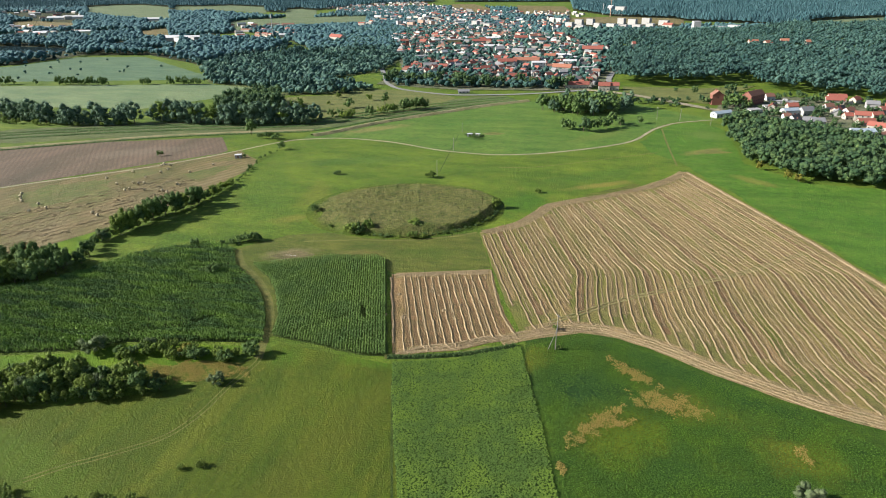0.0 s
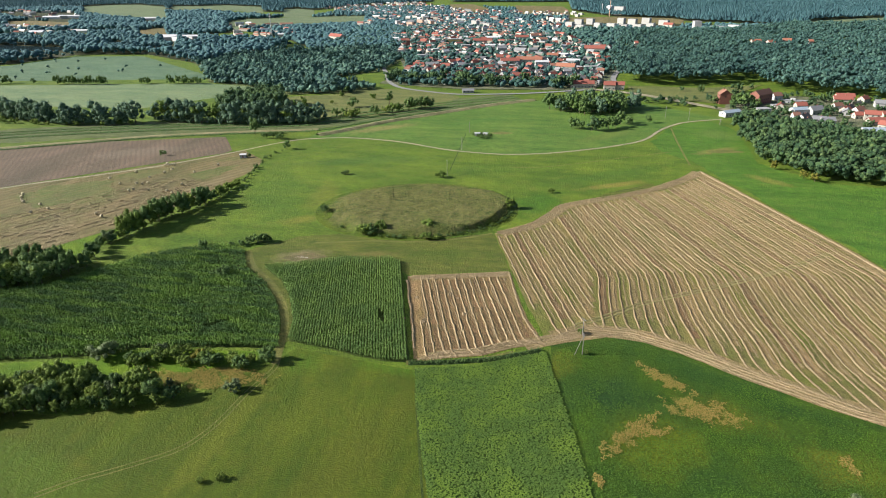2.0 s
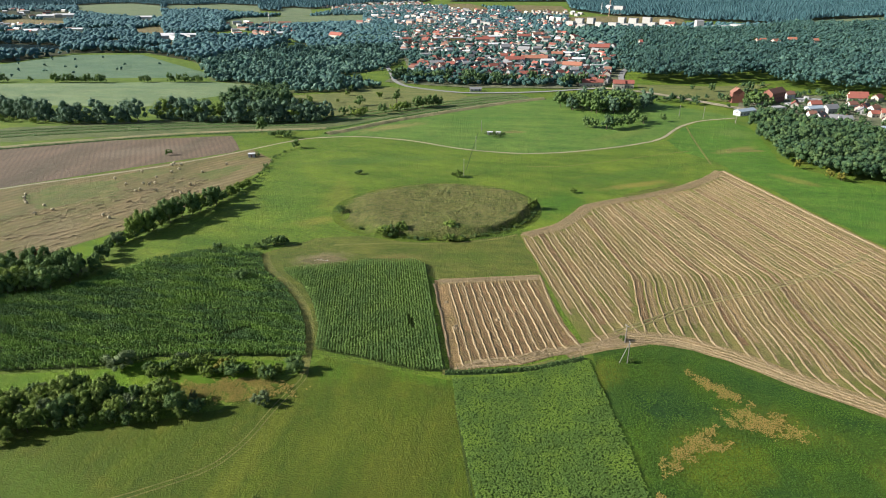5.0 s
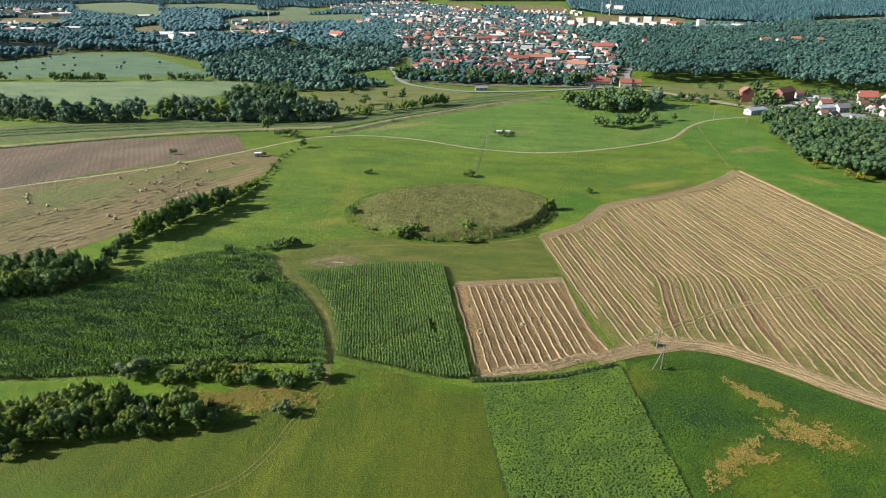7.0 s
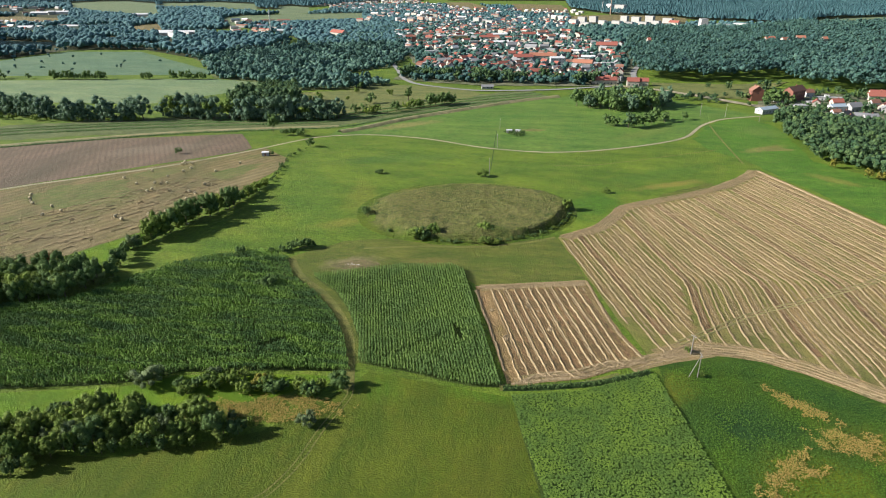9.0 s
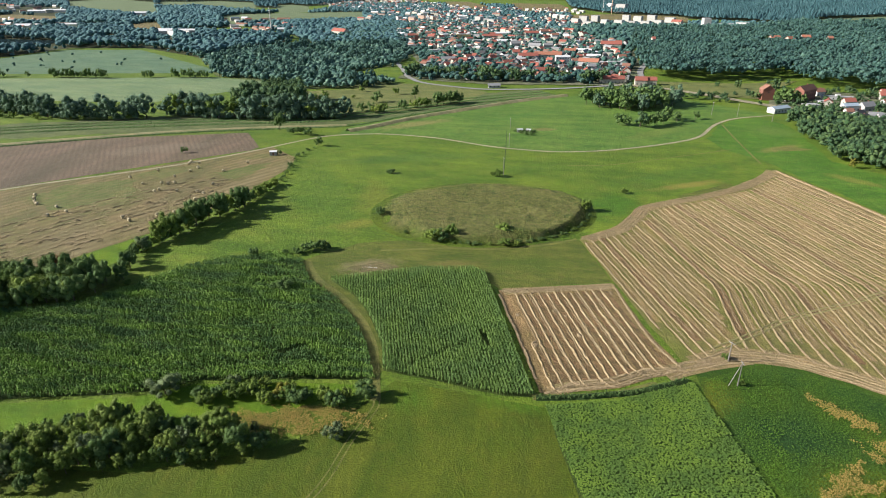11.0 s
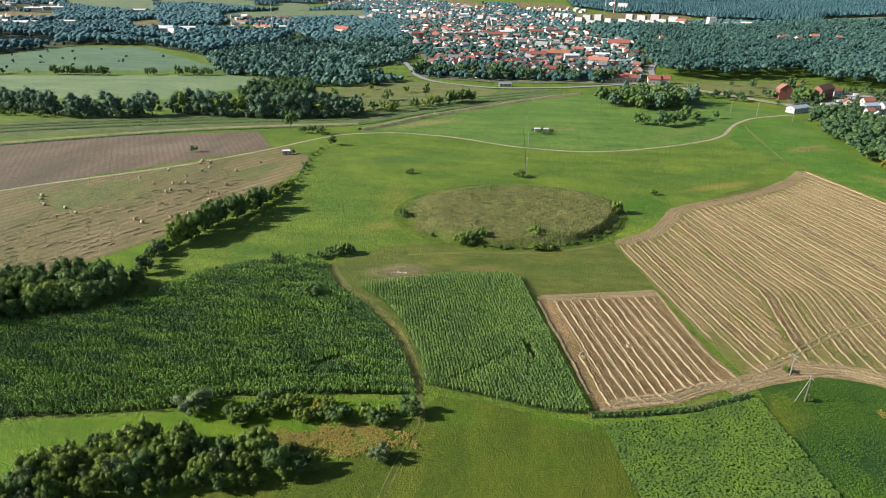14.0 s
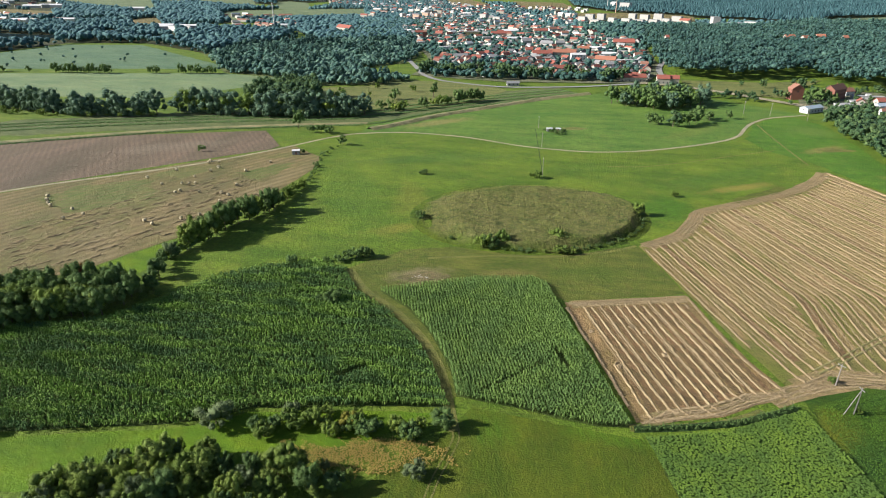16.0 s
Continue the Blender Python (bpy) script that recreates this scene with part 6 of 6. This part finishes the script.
woods("town_trees", "trees between works and houses", [(-477, 1069), (-639, 1281), (-822, 1429), (-871, 1783), (-624, 1815), (-488, 1740), (-326, 1110)], 11, 10, "farhaze", 58, 0, 0.8, CLEAR)
woods("town_trees", "trees between far houses", [(-653, 1503), (-518, 1440), (-57, 1367), (-30, 1700), (300, 1700), (450, 1660), (300, 1420), (80, 1390), (60, 1520), (-50, 1888), (-100, 2300), (-400, 2500), (-900, 2500), (-838, 1787)], 12, 9, "farhaze", 59, 0, 0.6, CLEAR, 2)
grove("garden_trees", "garden trees between the eastern houses", [p for p in scatter([(60, 668), (110, 650), (150, 605), (200, 560), (236, 506), (340, 495), (400, 640), (320, 710), (220, 735), (150, 710)], 9.5, 64, 0.5) if all(math.hypot(p[0] - a, p[1] - b) > r + 2 for a, b, r in CLEAR)], (5, 10), "grove", 64)
grove("garden_trees", "trees and bushes beside the pale road", scatter([(52, 672), (90, 655), (118, 628), (128, 634), (95, 668), (60, 686)], 8.0, 65, 0.4), (4, 9), "grove", 65)
grove("garden_trees", "scattered trees on the weedy meadow", scatter([(80, 745), (130, 745), (180, 790), (190, 770), (150, 725)], 15.0, 66, 0.5), (6, 11), "grove", 66)
woods("meadow_bushes", "scattered dark bushes on the haze-tinted meadow", [(-960, 690), (-850, 800), (-840, 905), (-740, 925), (-540, 780), (-740, 700)], 34, 5, "far", 67, 12, 0.5, (), 2, False, 4.0)
for poly, mat, words in FAR_FIELDS + (
    ([(50, 770), (135, 768), (206, 800), (162, 735), (131, 676), (91, 694), (51, 730)], "scrub", "weedy meadow below the wood"),
):
    field("far_field", poly, M[mat], words, "field", 1.6, 30, 12, 2)
field("town_ground", [(-250, 740), (-140, 715), (10, 735), (40, 840), (50, 1100), (-50, 1390), (-60, 1760), (-380, 1820), (-520, 1730), (-480, 1090), (-300, 1000), (-240, 835)], M["yard"], "yards, gardens and streets between the houses", "ground", 1.9, 40, 15, 3)
field("town_ground", [(150, 700), (130, 640), (200, 565), (240, 510), (340, 500), (400, 640), (320, 705), (220, 730)], M["yard"], "yards, gardens and streets between the houses", "ground", 1.9, 40, 15, 3)
# Dark sheet paints the shade between these trees and blocks.
field("town_ground", [(46, 1100), (77, 1390), (280, 1417), (441, 1607), (300, 1700), (-60, 1760), (-50, 1390)], M["litter"], "ground between trees and blocks, coloured as shaded", "ground", 1.8, 40, 15, 3)
ribbon("street", [(-298, 903), (-261, 814), (-238, 748), (-213, 711), (-167, 690), (-134, 681), (-60, 700), (4, 735)], 6, M["asphalt"], "grey road along the town's edge", "road", 2.2)
ribbon("street", [(-291, 1031), (-300, 1090), (-350, 1323), (-459, 1836)], 9, M["asphalt"], "straight street out of the town", "road", 2.2)
ribbon("street", [(4, 740), (45, 726), (86, 693), (128, 650), (160, 625), (205, 585), (253, 560), (310, 530)], 10, M["gravel"], "pale road and yard below the brick building", "road", 2.2)
ribbon("street", [(-80, 940), (-100, 1100), (-120, 1280)], 9, M["asphalt"], "street between the old houses", "road", 2.2)
ribbon("street", [(36, 745), (34, 840), (60, 960)], 7, M["asphalt"], "street at the edge of the wood", "road", 2.2)
ribbon("worn_track", [(-128, 262), (-100, 270), (-80, 272), (-55, 282), (-43, 291)], 1.8, M["verge"], "worn grassy track past the earthwork", "track", 0.2)
ribbon("worn_track", [(-156, 246), (-146, 231), (-130, 218), (-118, 204), (-109, 189), (-104, 174), (-100, 162)], 3.0, M["verge"], "grassy track between the maize blocks", "track", 0.22)
TRAIL = [(-100, 163), (-99, 159), (-102, 145), (-103, 130), (-107, 118), (-122, 106), (-128, 102), (-135, 95)]
for d in (-0.8, 0.8):
    ribbon("wheel_track", beside(TRAIL, d), 0.45, M["verge"], "faint wheel track through the meadow", "track", 0.2)
ribbon("worn_track", [(74, 440), (74, 462), (74, 512), (75, 558)], 1.4, M["verge"], "faint track through the pasture", "track", 0.2)
ribbon("ditch", [(-96, 505), (-87, 395)], 0.5, M["reeds"], "narrow weedy ditch in the pasture", "ditch", 0.2)
CROSSING = [(0, 207), (13, 217.6), (29.4, 232.4), (52.9, 247), (79, 264.8), (97.6, 280), (118, 298)]
for d in (-0.9, 0.9):
    ribbon("wheel_track", beside(CROSSING, d), 0.8, M["hayrow"], "wheel track pressed across the straw rows", "track", 0.3, 0.3)
field("worn_patch", rounded([(-76, 512), (-68, 518), (-58, 516), (-62, 510)]), M["verge"], "worn dry patch in the pasture", "grass", 0.15, 4, 1.5, 2.0)
field("worn_patch", rounded([(88, 480), (104, 490), (122, 486), (108, 478)]), M["verge"], "worn dry patch in the pasture", "grass", 0.15, 4, 1.5, 3.0)
ribbon("field_edge", [(-49, 158), (-41, 132), (-33, 106), (-22, 76)], 0.7, M["cornsoil"], "narrow dark furrow between meadow and beet", "furrow", 0.24)
field("worn_patch", rounded([(10, 363), (23, 372), (46, 393), (44, 382), (24, 364), (12, 356)]), M["rough"], "yellowed patch of dry grass", "grass", 0.3, 4, 1.5, 3.0)
ribbon("worn_track", [(-48, 411), (-26, 415), (-1, 430), (31, 452), (64, 474)], 1.1, M["verge"], "faint old track across the pasture", "track", 0.3)
field("bare_patch", rounded([(-138, 241), (-130, 240), (-121, 243), (-114, 247), (-120, 250), (-131, 248)]), M["bare"], "trampled bare soil with sparse grass", "soil", 0.2, 3, 0.8, 2.2)
for k in range(14):
    x, y = -127 + rnd.gauss(0, 1.6), 245 + rnd.gauss(0, 0.9)
    bm = bmesh.new()
    bmesh.ops.create_icosphere(bm, subdivisions=1, radius=rnd.uniform(0.08, 0.26))
    for v in bm.verts:
        v.co = Vector((v.co.x * 1.3, v.co.y, v.co.z * 0.6)) + 0.12 * noise.noise_vector(v.co * 5 + Vector((k, 0, 0)))
    me = bpy.data.meshes.new("rubble_stone")
    bm.to_mesh(me)
    bm.free()
    me.materials.append(M["stone"])
    tagged(new("rubble_stone", me), "pale broken stone on bare soil", "stone", "rubble on the bare patch").location = (x, y, float(height(x, y)) + 0.12)
for cx, cy, rx, ry, turn, words in ((30, 179.5, 11, 3.2, -40, "dry brown weeds on the slope"), (40, 165, 11, 5.5, -8, "dry brown weeds on the slope"), (18, 150, 13, 3.4, 52, "dry brown weeds on the slope"), (26, 153, 4, 2, 40, "dry brown weeds on the slope"),
                                    (75, 148, 2.0, 4.5, 10, "dry brown weeds on the slope"), (8.5, 130, 1.2, 4, 10, "dry brown weeds on the slope"), (-121, 149, 20, 6, 12, "dry weeds between the bushes")):
    c, q = math.cos(radians(turn)), math.sin(radians(turn))
    wp = scatter([(cx - 26, cy - 26), (cx + 26, cy - 26), (cx + 26, cy + 26), (cx - 26, cy + 26)], 0.36, 71)
    u, v = wp[:, 0] - cx, wp[:, 1] - cy
    reach = np.hypot((u * c + v * q) / rx, (v * c - u * q) / ry)
    wp, reach = wp[reach < 1.7], reach[reach < 1.7]
    clump = np.array([noise.fractal((x * 0.28, y * 0.28, 6.0), 0.7, 2.0, 5) for x, y in wp]) + rng.uniform(-0.35, 0.35, len(wp))
    wp = wp[clump > 0.75 * reach ** 2 - 0.5]
    blades("dry_weeds", wp, 0.25 + 0.35 * rng.uniform(size=len(wp)), 4, 0.36, 0.09, M["weed"], "clumps of " + words, "weeds", 72)
field("grass_strip", [(-257, 224), (-247, 246), (-234, 270), (-228, 268), (-231, 244), (-236, 224), (-245, 218)], M["bright"], "bright green strip beside the hay field", "meadow", 0.24)


# ---- poles, hut, mast ----
def power_pole(x, y, tall, turn, lean=True):
    root = tagged(new("power_pole"), "weathered concrete power pole with a crossarm" + (" and slanted strut" if lean else ""), "power pole", "power line")

    def leg(name, p, q, r0, r1):
        bm = bmesh.new()
        bmesh.ops.create_cone(bm, cap_ends=True, segments=8, radius1=r0, radius2=r1, depth=1.0)
        p, q = Vector(p), Vector(q)
        m = Matrix.Translation((p + q) / 2) @ (q - p).to_track_quat("Z", "Y").to_matrix().to_4x4() @ Matrix.Diagonal((1, 1, (q - p).length, 1))
        bm.transform(m)
        me = bpy.data.meshes.new(name)
        bm.to_mesh(me)
        bm.free()
        me.materials.append(M["pole"])
        return part(name, me, root)

    leg("post", (0, 0, -0.4), (0, 0, tall), 0.2, 0.14)
    if lean:
        leg("strut", (-tall * 0.32, 0, -0.4), (-0.1, 0, tall * 0.93), 0.13, 0.1)
    arm = part("crossarm", boxes("crossarm", [(-0.07, -1.1, tall - 0.55, 0.07, 1.1, tall - 0.42)], M["steel"]), root, "steel crossarm")
    for k in (-1.0, 0.0, 1.0):
        part("insulator", boxes("insulator", [(-0.07, k - 0.07, tall - 0.42, 0.07, k + 0.07, tall - 0.12)], M["pole"]), arm)
    root.matrix_world = Matrix.LocRotScale((x, y, float(height(x, y))), Euler((0, 0, radians(turn))), None)


plant(-246, 212, 11.0, "bush", True, "red", 0.45, "reddish leaved shrub at the wood")
power_pole(3.5, 188.8, 8.6, 10)
plant(4.6, 189.4, 1.9, "bush", True, "leaf", 1.0)
plant(2.8, 202.6, 2.2, "bush", True, "leaf", 0.9)
power_pole(3.5, 201.2, 7.5, 40, False)
for x, y, t in [(-86.3, 383, 11), (-89.3, 451, 10), (93.9, 591.8, 11), (118.2, 578.2, 11), (-94, 510, 9), (74, 596, 11)]:
    power_pole(x, y, t, 20, False)


def shed(x, y, w, d, h, turn, label):
    root = tagged(new("shed"), label, "shed")
    a, b = w / 2, d / 2
    part("wall", boxes("wall", [(-a, -b, -0.3, a, b, h)], WALLS["grey"]), root)
    part("roof", boxes("roof", [(-a - 0.3, -b - 0.3, h + 0.01, a + 0.3, b + 0.3, h + 0.18)], ROOFS["white"]), root)
    part("door", boxes("door", [(-0.5, -b - 0.04, 0, 0.5, -b + 0.02, 1.9)], ROOFS["brown"]), root)
    root.matrix_world = Matrix.LocRotScale((x, y, float(height(x, y)) + 0.2), Euler((0, 0, radians(turn))), None)


shed(-243.6, 399, 4.5, 3, 2.4, 20, "small pale field hut with a flat roof")
shed(-85.5, 500, 4.2, 2.6, 2.1, 12, "low pale shed between bushes")
shed(-79, 502, 3.4, 2.4, 1.9, -10, "low pale shed between bushes")
for x, y in [(-80, 497), (-77, 495), (-84, 496), (-84, 504), (-89, 501), (-82, 503), (-75, 500), (-81, 492), (-77, 491)]:
    plant(x, y, 2.6, "bush", False, "dark", 1.2, "", "bushes by the sheds")
plant(-240, 401, 3.2, "bush", False, "dark")


def mast(x, y, tall, label, mat):
    root = tagged(new("mast"), label, "mast")
    bm = bmesh.new()
    bmesh.ops.create_cone(bm, cap_ends=True, segments=10, radius1=1.2, radius2=0.7, depth=tall)
    bmesh.ops.translate(bm, verts=bm.verts, vec=(0, 0, tall / 2 - 0.5))
    me = bpy.data.meshes.new("shaft")
    bm.to_mesh(me)
    bm.free()
    me.materials.append(mat)
    part("shaft", me, root)
    part("platform", boxes("platform", [(-2.2, -2.2, tall * 0.85, 2.2, 2.2, tall * 0.85 + 0.8)], mat), root)
    root.location = (x, y, 0)


mast(-672, 1296, 48, "tall white works chimney", WALLS["white"])
mast(62, 1990, 50, "tall slim red and white mast", WALLS["salmon"])
mast(42, 2080, 34, "tall slim white mast", WALLS["white"])
